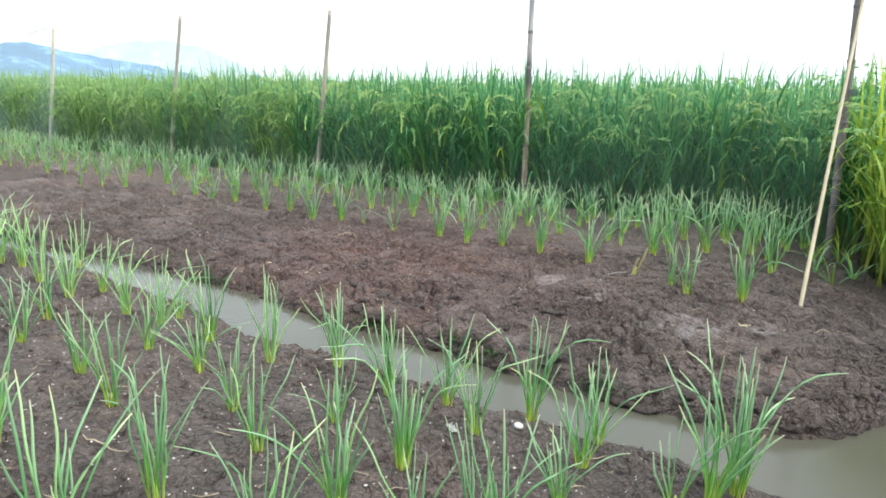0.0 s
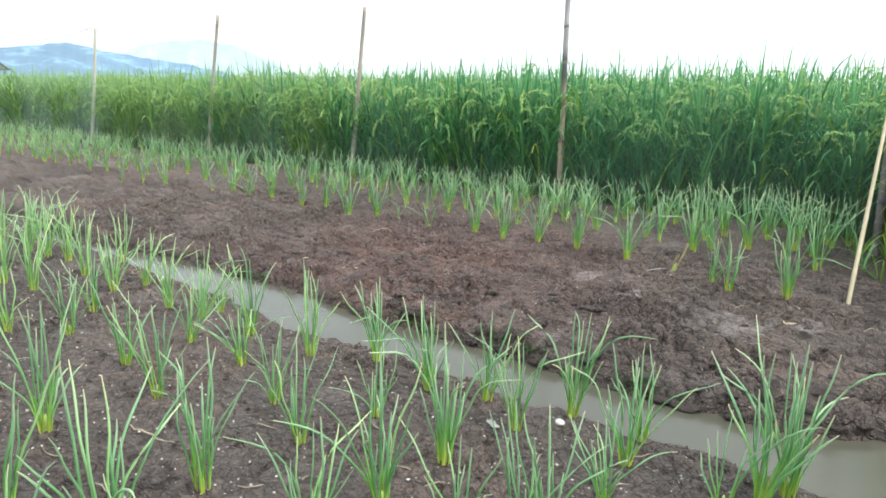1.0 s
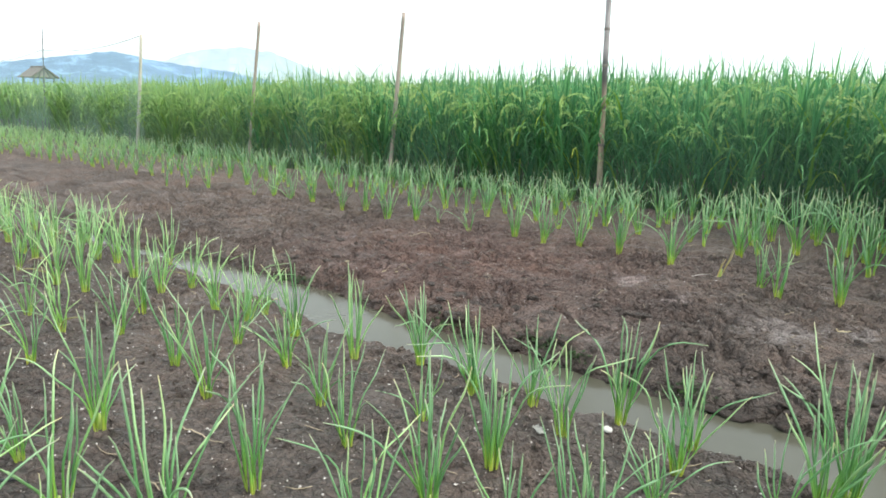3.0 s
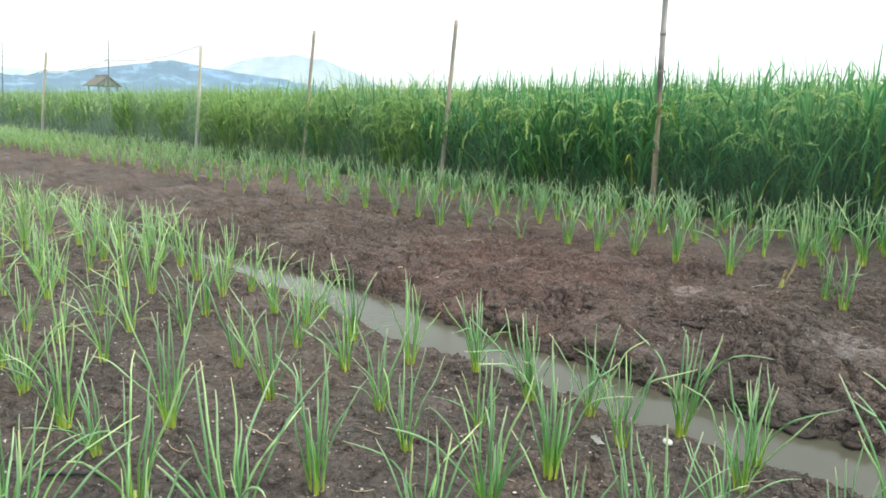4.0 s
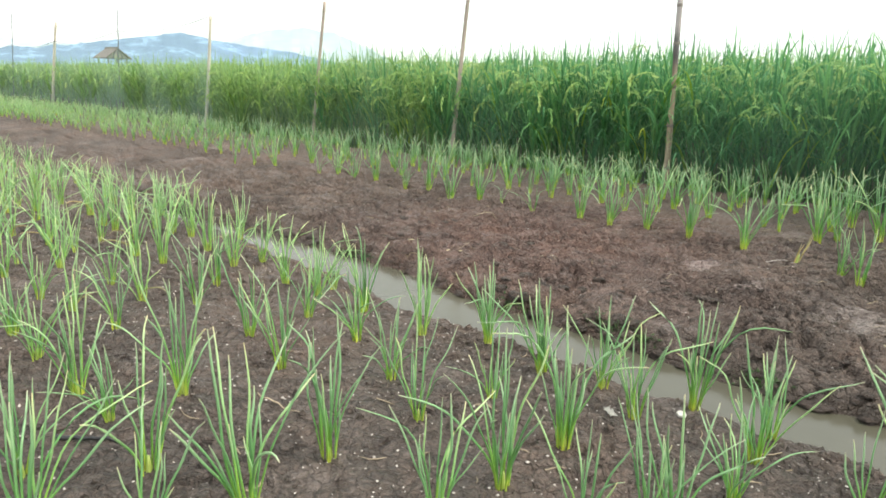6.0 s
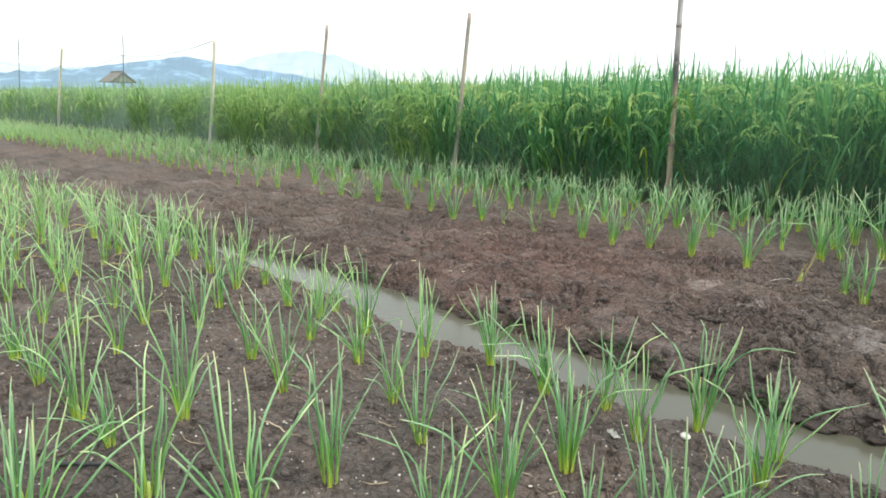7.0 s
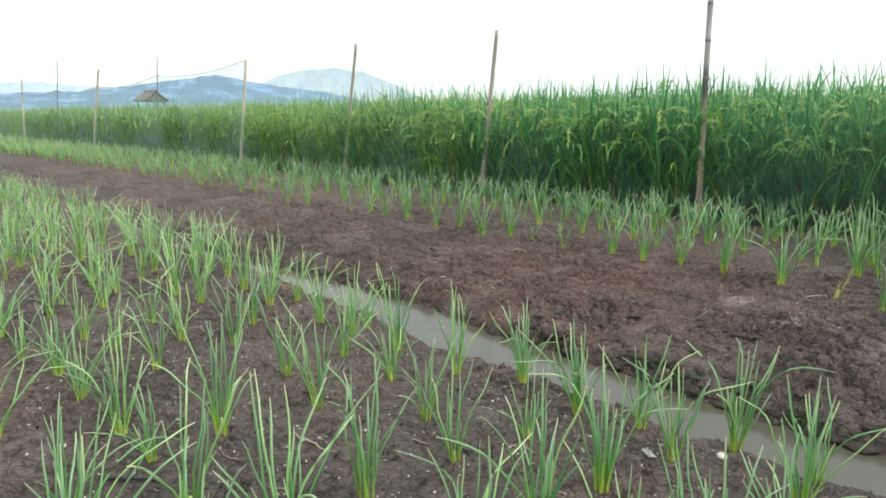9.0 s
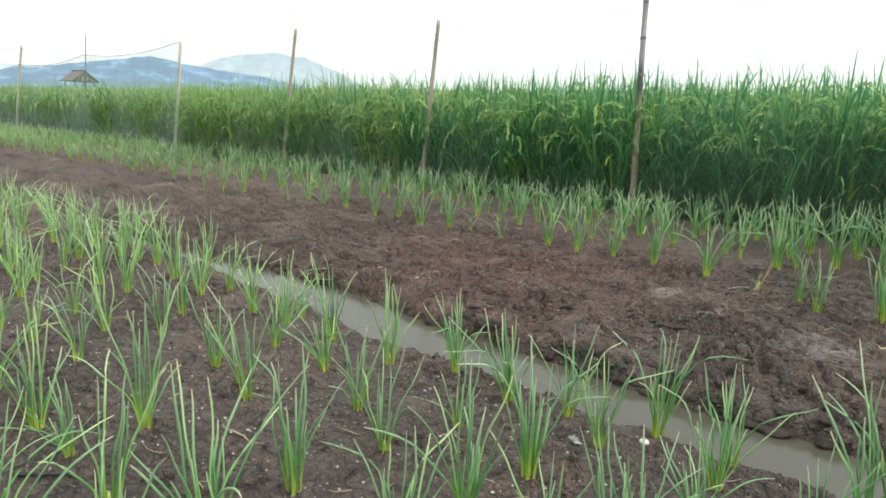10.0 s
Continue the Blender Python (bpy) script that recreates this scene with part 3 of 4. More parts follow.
MID_BED = [(1.53, 0.7, 0.32, 8), (1.51, 0.52, 0.18, 8), (1.73, 0.53, 0.28, 12), (2.1, 0.77, 0.22, 6), (2.0, 0.52, 0.21, 9), (2.25, 0.53, 0.22, 10), (2.45, 0.48, 0.18, 7), (1.84, 0.28, 0.24, 10), (2.76, 0.48, 0.26, 9), (2.6, 0.71, 0.22, 7), (2.38, 0.74, 0.21, 6), (2.19, 1.08, 0.25, 9), (2.42, 1.28, 0.26, 7), (2.65, 0.97, 0.19, 6), (2.98, 0.9, 0.26, 9), (2.82, 1.25, 0.29, 11), (2.66, 1.49, 0.29, 11), (2.38, 0.97, 0.25, 8), (2.94, 0.69, 0.22, 8), (2.64, 0.44, 0.2, 7)]
FAR_BED = [(4.18, 1.45, 0.3, 9), (3.87, 1.41, 0.29, 8), (3.68, 1.39, 0.3, 9), (3.07, 1.24, 0.28, 9), (3.66, 1.6, 0.31, 10), (3.34, 1.64, 0.33, 12), (3.46, 1.6, 0.3, 9), (2.96, 1.53, 0.3, 9), (3.26, 1.05, 0.26, 6), (3.51, 1.02, 0.26, 8), (3.51, 0.81, 0.27, 9), (4.05, 0.84, 0.29, 9), (4.39, 0.86, 0.3, 8), (3.39, 0.56, 0.25, 9), (4.44, 1.1, 0.3, 8), (4.75, 1.09, 0.3, 8), (4.42, 1.24, 0.27, 9), (4.7, 1.46, 0.29, 9), (4.53, 1.72, 0.28, 8), (4.26, 1.72, 0.29, 9)]
BANK_FRONT = [(5.4, 3.49, 0.29, 7), (4.67, 3.64, 0.29, 9), (4.51, 3.68, 0.3, 8), (4.16, 3.62, 0.32, 10), (3.81, 3.61, 0.28, 7), (3.57, 3.62, 0.33, 9), (3.27, 3.54, 0.34, 9), (3.08, 3.63, 0.34, 11), (2.23, 3.58, 0.38, 12), (1.99, 3.52, 0.35, 9), (1.81, 3.62, 0.32, 10), (1.53, 3.56, 0.36, 11), (1.24, 3.56, 0.35, 10), (0.75, 3.4, 0.28, 7), (0.65, 3.31, 0.31, 9), (0.4, 3.26, 0.38, 12), (5.94, 3.4, 0.29, 5), (5.73, 3.48, 0.29, 5), (5.48, 3.95, 0.34, 9), (1.0, 3.94, 0.38, 11)]
BANK_MIDDLE = [(3.68, 4.69, 0.3, 8), (3.24, 4.52, 0.29, 8), (2.77, 4.05, 0.32, 9), (2.48, 4.52, 0.32, 10), (2.44, 4.18, 0.33, 10), (2.16, 4.0, 0.27, 5), (2.24, 4.69, 0.33, 10), (1.97, 4.3, 0.34, 10), (1.69, 4.19, 0.33, 9), (1.99, 4.72, 0.33, 11), (1.7, 4.55, 0.29, 8), (1.37, 4.22, 0.29, 8), (1.38, 4.57, 0.34, 10), (1.39, 4.86, 0.3, 10), (1.7, 4.72, 0.3, 8), (4.05, 4.54, 0.32, 9), (3.47, 3.99, 0.31, 6), (4.14, 4.42, 0.34, 9)]
BANK_END = [(4.7, 4.55, 0.32, 8), (4.75, 4.34, 0.33, 9), (4.25, 3.98, 0.32, 8), (4.93, 4.27, 0.33, 8), (5.23, 4.12, 0.33, 8), (5.62, 4.28, 0.33, 8), (6.26, 4.31, 0.34, 8), (1.04, 4.36, 0.42, 10), (0.78, 4.26, 0.42, 11), (0.99, 4.58, 0.39, 9), (0.45, 4.36, 0.4, 12), (0.41, 4.8, 0.38, 9), (0.55, 4.41, 0.42, 10), (0.75, 4.69, 0.4, 8), (0.35, 5.15, 0.36, 6), (1.1, 4.98, 0.33, 9), (0.81, 4.87, 0.36, 9)]
SEEDLINGS = [(2.89, 3.64, 0.12, 3), (2.6, 3.6, 0.22, 5), (4.89, 3.6, 0.20, 4)]
taken = NEAR_BED + WATER_SIDE + MID_BED + FAR_BED + BANK_FRONT + BANK_MIDDLE + BANK_END + SEEDLINGS
for row in taken:
    plant(*row, lush=1.6 if row[1] < 2 or row[0] < 1.1 and row[1] > 3.9 else 1.35)
fallen = plant(0.96, 3.48, 0.17, 4, WITHERED)
fallen.rotation_euler = (radians(6), radians(12), 0.6)

# the rows that go on towards the far end of both beds
grid = []
for a in np.arange(-0.6, 45, 0.20):
    for s in list(np.arange(-0.9, 1.85, 0.21)) + list(np.arange(3.62, 5.5, 0.23)):
        aa, s2 = a + prng.uniform(-0.06, 0.06), s + prng.uniform(-0.05, 0.05)
        if s2 < 2 and s2 > float(near_edge(aa)) - 0.10 or s2 > 3 and aa < 0.3 or 3 < s2 < 3.9 and aa < 6:
            continue
        if s2 < 2 and aa < 3.0 and (s2 > 0.22 or aa < 0.45 and s2 > 0.1):
            continue
        if s2 < 0.22 and aa < 2.0:
            continue
        if min((aa - p) ** 2 + (s2 - q) ** 2 for p, q, _, _ in taken) < (0.18 if s2 < 2 else 0.18) ** 2 or prng.random() < (0.05 if s2 < 2 else 0.08 if aa < 5 else 0.22):
            continue
        grid.append((aa, s2))
grid.sort(key=lambda p: p[0] ** 2 + p[1] ** 2)
for a, s in grid[:140]:
    plant(a, s, prng.uniform(0.23, 0.29) if s < 2 else prng.uniform(0.32, 0.40) if s > 4 and a < 2 else prng.uniform(0.26, 0.33), prng.randint(5, 10) if s < 2 else prng.randint(4, 8))


def build_far_onions(places, name, material, label):
    rnd, V, F, L = random.Random(21), [], [], []
    for a, s in places:
        base, size = at(a, s, float(land(a, s))), 0.29 * rnd.uniform(0.8, 1.1)
        near = a < 14
        for i in range(7 if near else 5):
            pts = leaf_curve(rnd, size * (0.5 + 0.55 * rnd.random()), rnd.uniform(3, 27), rnd.uniform(0, 360), rnd.uniform(-10, 45), (rnd.uniform(-0.01, 0.01), rnd.uniform(-0.01, 0.01), 0), 5 if near else 3)
            v, f, al = leaf_mesh_data(pts, 0.0026 if near else 0.0052, 3)
            o = len(V)
            V += [base + q for q in v]
            F += [tuple(o + k for k in q) for q in f]
            L += al
    return tagged(mesh_object(name, V, F, material, None, True, L), label, "onion plants", kind="stuff")


rest = grid[140:]
build_far_onions([p for p in rest if p[1] > 3 and p[0] < 9], "bank_onion_rows", ONION, "blue-green rows of shallots along the bank before the rice")
build_far_onions([p for p in rest if not (p[1] > 3 and p[0] < 9)], "onion_rows", ONION_LIT, "dense rows of green shallots towards the far end of the beds")
for m, _ in (*MODELS.values(), WITHERED):
    for o in (*m.children_recursive, m):
        bpy.data.objects.remove(o)


# ---------- rice ----------
def ribbon(V, F, L, pts, width, side, l0=0.0, l1=1.0, taper=1.0):
    o, n = len(V), len(pts)
    for i, p in enumerate(pts):
        f = i / (n - 1)
        w = width * (1 - taper * f ** 2) + 0.0006
        V.append(p - side * w * 0.5)
        V.append(p + side * w * 0.5)
        L.extend((l0 + (l1 - l0) * f,) * 2)
    for i in range(n - 1):
        q = o + 2 * i
        F.append((q, q + 1, q + 3, q + 2))


def arc(base, az, tilt, bend, length, seg, power=1.6):
    pts, p = [base.copy()], base.copy()
    for i in range(seg):
        ang = radians(tilt + bend * ((i + 0.6) / seg) ** power)
        p = p + Vector((math.sin(ang) * math.cos(az), math.sin(ang) * math.sin(az), math.cos(ang))) * length / seg
        pts.append(p.copy())
    return pts


OUTWARD = math.atan2(-0.861, -0.508)


def rice_hill(rnd, leaves, ears, base, tall, tillers, full=True, front=False, aged=None):
    """One hill of rice: stems, arching blades, erect flag leaves and hanging ears."""
    VL, FL, LL = leaves
    lean_az = rnd.uniform(0, 2 * math.pi)
    for i in range(tillers):
        az = rnd.uniform(0, 2 * math.pi)
        foot = base + Vector((0.05 * math.cos(az), 0.05 * math.sin(az), 0))
        side = Vector((-math.sin(az + 0.8), math.cos(az + 0.8), 0))
        stem = arc(foot, az if rnd.random() < 0.6 else lean_az, rnd.uniform(1, 13), rnd.uniform(0, 10), tall * rnd.uniform(0.48, 0.70), 3)
        if full:
            ribbon(VL, FL, LL, stem, 0.008, side, 0.0, 0.4, 0.3)
        for k in range(3 if full else 2):
            f = (0.3, 0.62, 0.92)[k] if full else (0.6, 0.92)[k]
            at_p = stem[0].lerp(stem[-1], f)
            az2 = az + rnd.uniform(-2.2, 2.2)
            flag = f > 0.8
            ln = tall * (rnd.uniform(0.26, 0.40) if flag else rnd.uniform(0.34, 0.52))
            bend = rnd.choice((rnd.uniform(0, 18), rnd.uniform(0, 30), rnd.uniform(40, 100))) if flag else rnd.choice((rnd.uniform(10, 50), rnd.uniform(60, 150)))
            pts = arc(at_p, az2, rnd.uniform(2, 14) if flag else rnd.uniform(10, 32), bend, ln, 6 if full else 4)
            ribbon(VL, FL, LL, pts, rnd.uniform(0.013, 0.025) * (1 if full else 1.2), Vector((-math.sin(az2), math.cos(az2), 0)), 0.35 * f, 0.6 + 0.4 * f)
        if front:
            for k in range(3):
                az2 = OUTWARD + rnd.uniform(-1.3, 1.3)
                at_p = stem[0].lerp(stem[-1], rnd.uniform(0.15, 0.9))
                pts = arc(at_p, az2, rnd.uniform(10, 30), rnd.uniform(50, 140), tall * rnd.uniform(0.3, 0.5), 6)
                ribbon(*(aged if aged and rnd.random() < 0.10 else leaves), pts, rnd.uniform(0.014, 0.027), Vector((-math.sin(az2), math.cos(az2), 0)), 0.5, 1.0)
        if ears is not None and rnd.random() < (0.75 if full else 0.95):
            VE, FE, LE = ears
            az2 = OUTWARD + rnd.uniform(-1.5, 1.5) if front and rnd.random() < 0.7 else az + rnd.uniform(-1.4, 1.4)
            neck = stem[-1] + Vector((0, 0, rnd.uniform(-0.22, 0.08) if front else rnd.uniform(-0.04, 0.08)))
            pts = arc(neck, az2, rnd.uniform(4, 20), rnd.uniform(120, 168), tall * rnd.uniform(0.24, 0.34), 8, 1.0)
            tone = rnd.uniform(0.15, 0.9)
            sd0 = Vector((-math.sin(az2), math.cos(az2), 0))
            ribbon(VE, FE, LE, pts, 0.004, sd0, tone, tone, 0.2)
            if not full:
                ribbon(VE, FE, LE, pts[2:], 0.028, sd0, tone, min(1, tone + 0.2), 0.6)
                continue
            for q in range(2, 8):
                for h in range(5):
                    spread = 0.019 * (1 - 0.08 * q)
                    c = pts[q].lerp(pts[q + 1], h / 5) + Vector((rnd.uniform(-1, 1), rnd.uniform(-1, 1), rnd.uniform(-1.2, 0.2))) * spread
                    way = ((pts[q + 1] - pts[q]).normalized() + Vector((rnd.uniform(-0.5, 0.5), rnd.uniform(-0.5, 0.5), -0.4))).normalized()
                    sd = way.orthogonal().normalized() * rnd.choice((1, -1))
                    o = len(VE)
                    VE.extend((c, c + way * 0.014 + sd * 0.007, c + way * 0.036, c + way * 0.014 - sd * 0.007))
                    LE.extend((tone + rnd.uniform(-0.15, 0.15),) * 4)
                    FE.append((o, o + 1, o + 2, o + 3))


def corner(a, s):
    """The strip of rice that comes forward round the end of the far bed."""
    return s > 4.05 and a < float(np.interp(s, [4.0, 4.5, 5.0], [-0.19, -0.11, 0.03]))


def in_rice(a, s):
    return s > 5.72 + 0.05 * math.sin(a * 3.1) or corner(a, s)


def build_rice():
    rnd = random.Random(5)
    leaves, ears, yellow, aged = ([], [], []), ([], [], []), ([], [], []), ([], [], [])
    far_l, far_e = ([], [], []), ([], [], [])
    for a in np.arange(-2.4, 24, 0.17):
        for s in np.arange(4.0, 8.2, 0.19):
            aa, s2 = a + rnd.uniform(-0.05, 0.05), s + rnd.uniform(-0.05, 0.05)
            if not in_rice(aa, s2) or s2 > 5.8 + 2.4 * (1 if aa < 8 else 0.6 if aa < 13 else 0.4):
                continue
            full = s2 < (6.6 if aa > 0 else 5.7) and aa < 12
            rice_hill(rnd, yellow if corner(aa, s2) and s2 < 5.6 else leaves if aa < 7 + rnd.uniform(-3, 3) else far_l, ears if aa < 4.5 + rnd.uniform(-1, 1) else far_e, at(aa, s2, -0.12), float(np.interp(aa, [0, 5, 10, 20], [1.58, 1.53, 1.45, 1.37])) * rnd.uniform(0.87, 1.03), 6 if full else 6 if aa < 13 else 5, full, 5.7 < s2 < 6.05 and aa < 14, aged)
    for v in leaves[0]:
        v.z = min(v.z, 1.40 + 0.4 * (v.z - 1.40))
    # further in, only the upper parts of the stand show
    for ring, (lo, hi, step, til) in enumerate(((0, 22, 0.30, 4), (22, 60, 0.7, 3))):
        for a in np.arange(-6 if ring == 0 else -25, hi + 8, step):
            for s in np.arange(5.7, hi, step):
                if ring == 0 and (a < 13 and s < 8.0 or a < 24 and s < 6.7) or ring == 1 and a < 30 and s < 22:
                    continue
                aa, s2 = a + rnd.uniform(-0.5, 0.5) * step, s + rnd.uniform(-0.5, 0.5) * step
                if not in_rice(aa, s2) or aa < -2 - s2 * 0.5:
                    continue
                k = 1.0 if ring == 0 else 1.8
                base = at(aa, s2, 0.38 if s2 > 7.5 else -0.12)
                tall = (float(np.interp(aa, [0, 5, 10, 20], [1.56, 1.52, 1.44, 1.37])) - (base.z + 0.12)) * rnd.uniform(0.86, 1.02)
                for i in range(til):
                    az = rnd.uniform(0, 6.28)
                    side = Vector((-math.sin(az), math.cos(az), 0))
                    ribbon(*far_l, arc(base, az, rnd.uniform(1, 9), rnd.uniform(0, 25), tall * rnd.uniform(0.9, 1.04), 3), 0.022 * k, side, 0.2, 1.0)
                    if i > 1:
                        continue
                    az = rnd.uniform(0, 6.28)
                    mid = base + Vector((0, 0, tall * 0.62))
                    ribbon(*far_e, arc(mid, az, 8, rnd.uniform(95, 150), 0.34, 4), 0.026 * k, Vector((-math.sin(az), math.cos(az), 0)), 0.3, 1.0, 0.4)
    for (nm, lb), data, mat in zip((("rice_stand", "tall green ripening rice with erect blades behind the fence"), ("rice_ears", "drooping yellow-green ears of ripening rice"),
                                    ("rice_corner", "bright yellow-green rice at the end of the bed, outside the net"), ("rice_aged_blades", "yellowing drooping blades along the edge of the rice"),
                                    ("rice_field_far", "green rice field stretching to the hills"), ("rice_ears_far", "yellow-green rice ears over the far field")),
                                   (leaves, ears, yellow, aged, far_l, far_e), (RICE, PANICLE, RICE_YELLOW, RICE_YELLOW, RICE_FAR, PANICLE_FAR)):
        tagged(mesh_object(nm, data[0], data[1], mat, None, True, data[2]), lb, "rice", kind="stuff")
    # the closed canopy far off
    la, ls = np.concatenate([np.arange(-60, 60, 3.0), np.geomspace(60, 900, 30)]), np.concatenate([[7.4, 9, 12], np.arange(15, 60, 3.0), np.geomspace(60, 900, 30)])
    V, F = [], []
    for a in la:
        for s in ls:
            V.append(at(a, s, 0.88 + 0.06 * noise.noise(Vector((a, s, 0)) * 0.7)))
    m = len(ls)
    for i in range(len(la) - 1):
        for j in range(m - 1):
            F.append((i * m + j, i * m + j + 1, (i + 1) * m + j + 1, (i + 1) * m + j))
    tagged(mesh_object("rice_canopy", V, F, RICE_FAR, None, True, np.full(len(V), 0.5)), "level green canopy of the distant rice field", "rice", kind="stuff")


build_rice()

# ---------- fence of bamboo poles with a net ----------
def bamboo(name, foot, top, r, material, label, joints=0.32, group="bamboo poles of the net fence", tip=None):
    """A pole with swollen nodes; its culm and every node ring are parts."""
    foot, top = Vector(foot), Vector(top)
    ob = thing(name, foot, label, "pole", group)
    run = top - foot
    n = max(2, int(run.length / 0.08))
    rnd = random.Random(int(foot.x * 1000))
    bow = run.orthogonal().normalized() * rnd.uniform(-0.012, 0.012)
    pts = [run * (i / n) + bow * math.sin(math.pi * i / n) for i in range(-1, n + 1)]
    pts[0] = run.normalized() * -0.12
    culm = part("culm", tube(pts, [r * (1.08 - 0.22 * max(0, i) / n) * (1 + rnd.uniform(-0.04, 0.04)) for i in range(len(pts))], 10), material, ob)
    d = joints * rnd.uniform(0.3, 0.9)
    while d < run.length - 0.05:
        c, w = run.normalized() * d + bow * math.sin(math.pi * d / run.length), run.normalized()
        rr = r * (1.08 - 0.22 * d / run.length)
        part("node", tube([c - w * 0.012, c - w * 0.004, c + w * 0.004, c + w * 0.012], [rr * 1.01, rr * 1.16, rr * 1.16, rr * 1.01], 10, False), BAMBOO_NODE if material == BAMBOO_GREY else material, culm)
        d += joints * rnd.uniform(0.85, 1.15)
    return ob


POLES = [  # foot along, top along, top height, radius, kind
    (2.70, 2.75, 2.05, 0.026, "grey"), (5.28, 5.09, 1.75, 0.023, "brown"), (7.88, 7.56, 1.78, 0.022, "brown"), (10.86, 10.50, 1.76, 0.026, "pale"),
    (14.28, 14.03, 2.00, 0.010, "dark"), (18.2, 17.4, 1.92, 0.030, "pale"), (21.2, 20.5, 2.25, 0.011, "dark"), (24.45, 24.15, 1.93, 0.030, "pale"), (27.6, 27.3, 1.9, 0.016, "dark"), (31.0, 30.8, 1.9, 0.030, "pale")]
FENCE_S = 5.70
KIND = {"grey": (BAMBOO_GREY, "weathered grey-brown bamboo pole standing at the edge of the rice"), "brown": (BAMBOO_BROWN, "weathered brown bamboo pole standing at the edge of the rice"), "pale": (BAMBOO_PALE, "pale dry bamboo pole standing at the edge of the rice"), "dark": (BAMBOO_DARK, "thin dark bamboo pole standing at the edge of the rice")}
for a0, a1, ztop, r, k in POLES:
    bamboo("bamboo_pole", at(a0, FENCE_S, float(land(a0, FENCE_S))), at(a1, FENCE_S, ztop), r, KIND[k][0], KIND[k][1])
corner_pole = bamboo("bamboo_pole", at(0.19, 5.0, float(land(0.19, 5.0))), at(0.255, 5.0, 2.0), 0.022, BAMBOO_CORNER, "dark bamboo corner pole bound with cord beside a brace")
for z in (0.22, 0.50, 0.92):
    ring = [Vector((0.027 * math.cos(k * 0.7), 0.027 * math.sin(k * 0.7), z + 0.10 + 0.0012 * k)) for k in range(28)]
    part("cord_binding", tube(ring, [0.003] * 28, 5), CORD, corner_pole, "dark blue cord wound round the pole")
bamboo("bamboo_brace", at(0.18, 3.42, float(land(0.18, 3.42))), at(0.203, 5.16, 1.92), 0.0085, BAMBOO_STRAW, "slender pale bamboo stake leaning from the bank against the corner pole")
bamboo("thin_stick", at(7.60, FENCE_S, 1.74), at(7.50, FENCE_S, 2.45), 0.004, BAMBOO_PALE, "thin pale stick lashed to the top of a bamboo pole", group="thin sticks on the poles")


def build_net(hooks, label, material, cord_radius, cord_material):
    """Net hung from pole to pole, its upper hem sagging between them."""
    net = thing("net", at(hooks[0][0], hooks[0][1], 0), label, "net", "panels of the bird net")
    back = net.matrix_basis.inverted()
    V, F, hem = [], [], []
    for (a0, s0, z0), (a1, s1, z1) in zip(hooks, hooks[1:]):
        for i in range(12):
            f = i / 12
            hem.append((a0 + (a1 - a0) * f, s0 + (s1 - s0) * f, z0 + (z1 - z0) * f - 0.40 * f * (1 - f)))
    hem.append(hooks[-1])
    for a, s, z in hem:
        for k in range(7):
            V.append(back @ at(a, s + 0.02 * math.sin(a * 2 + k), -0.02 + (z + 0.02) * k / 6))
    for i in range(len(hem) - 1):
        for k in range(6):
            F.append((i * 7 + k, i * 7 + k + 1, (i + 1) * 7 + k + 1, (i + 1) * 7 + k))
    mesh_object("mesh_sheet", V, F, material, net)
    part("hem_cord", tube([back @ at(*p) for p in hem], [cord_radius] * len(hem), 4), cord_material, net, "thin hem cord")


NS = FENCE_S - 0.03
build_net([(0.21, 5.0, 1.75), (2.74, NS, 1.75), (5.10, NS, 1.70)], "fine green bird net stretched in front of the rice", NET, 0.0015, STRAW)
build_net([(5.11, NS, 1.70), (7.57, NS, 1.74), (10.51, NS, 1.72)], "greyish green bird net stretched between bamboo poles", NET_GREY, 0.0015, STRAW)
build_net([(10.52, NS, 1.72), (14.05, NS, 1.62), (17.55, NS, 1.50), (20.75, NS, 1.48), (24.2, NS, 1.48), (27.3, NS, 1.45), (30.8, NS, 1.45)], "dense blue-grey bird net sagging between far bamboo poles", NET_BLUE, 0.0045, CORD)


def slab(a, b, c, d, thick):
    """A roof slope: four corners and a thickness downwards."""
    bm = bmesh.new()
    top = [bm.verts.new(v) for v in (a, b, c, d)]
    low = [bm.verts.new((v[0], v[1], v[2] - thick)) for v in (a, b, c, d)]
    bm.faces.new(top)
    bm.faces.new(low[::-1])
    for i in range(4):
        bm.faces.new((top[i], low[i], low[(i + 1) % 4], top[(i + 1) % 4]))
    return bm


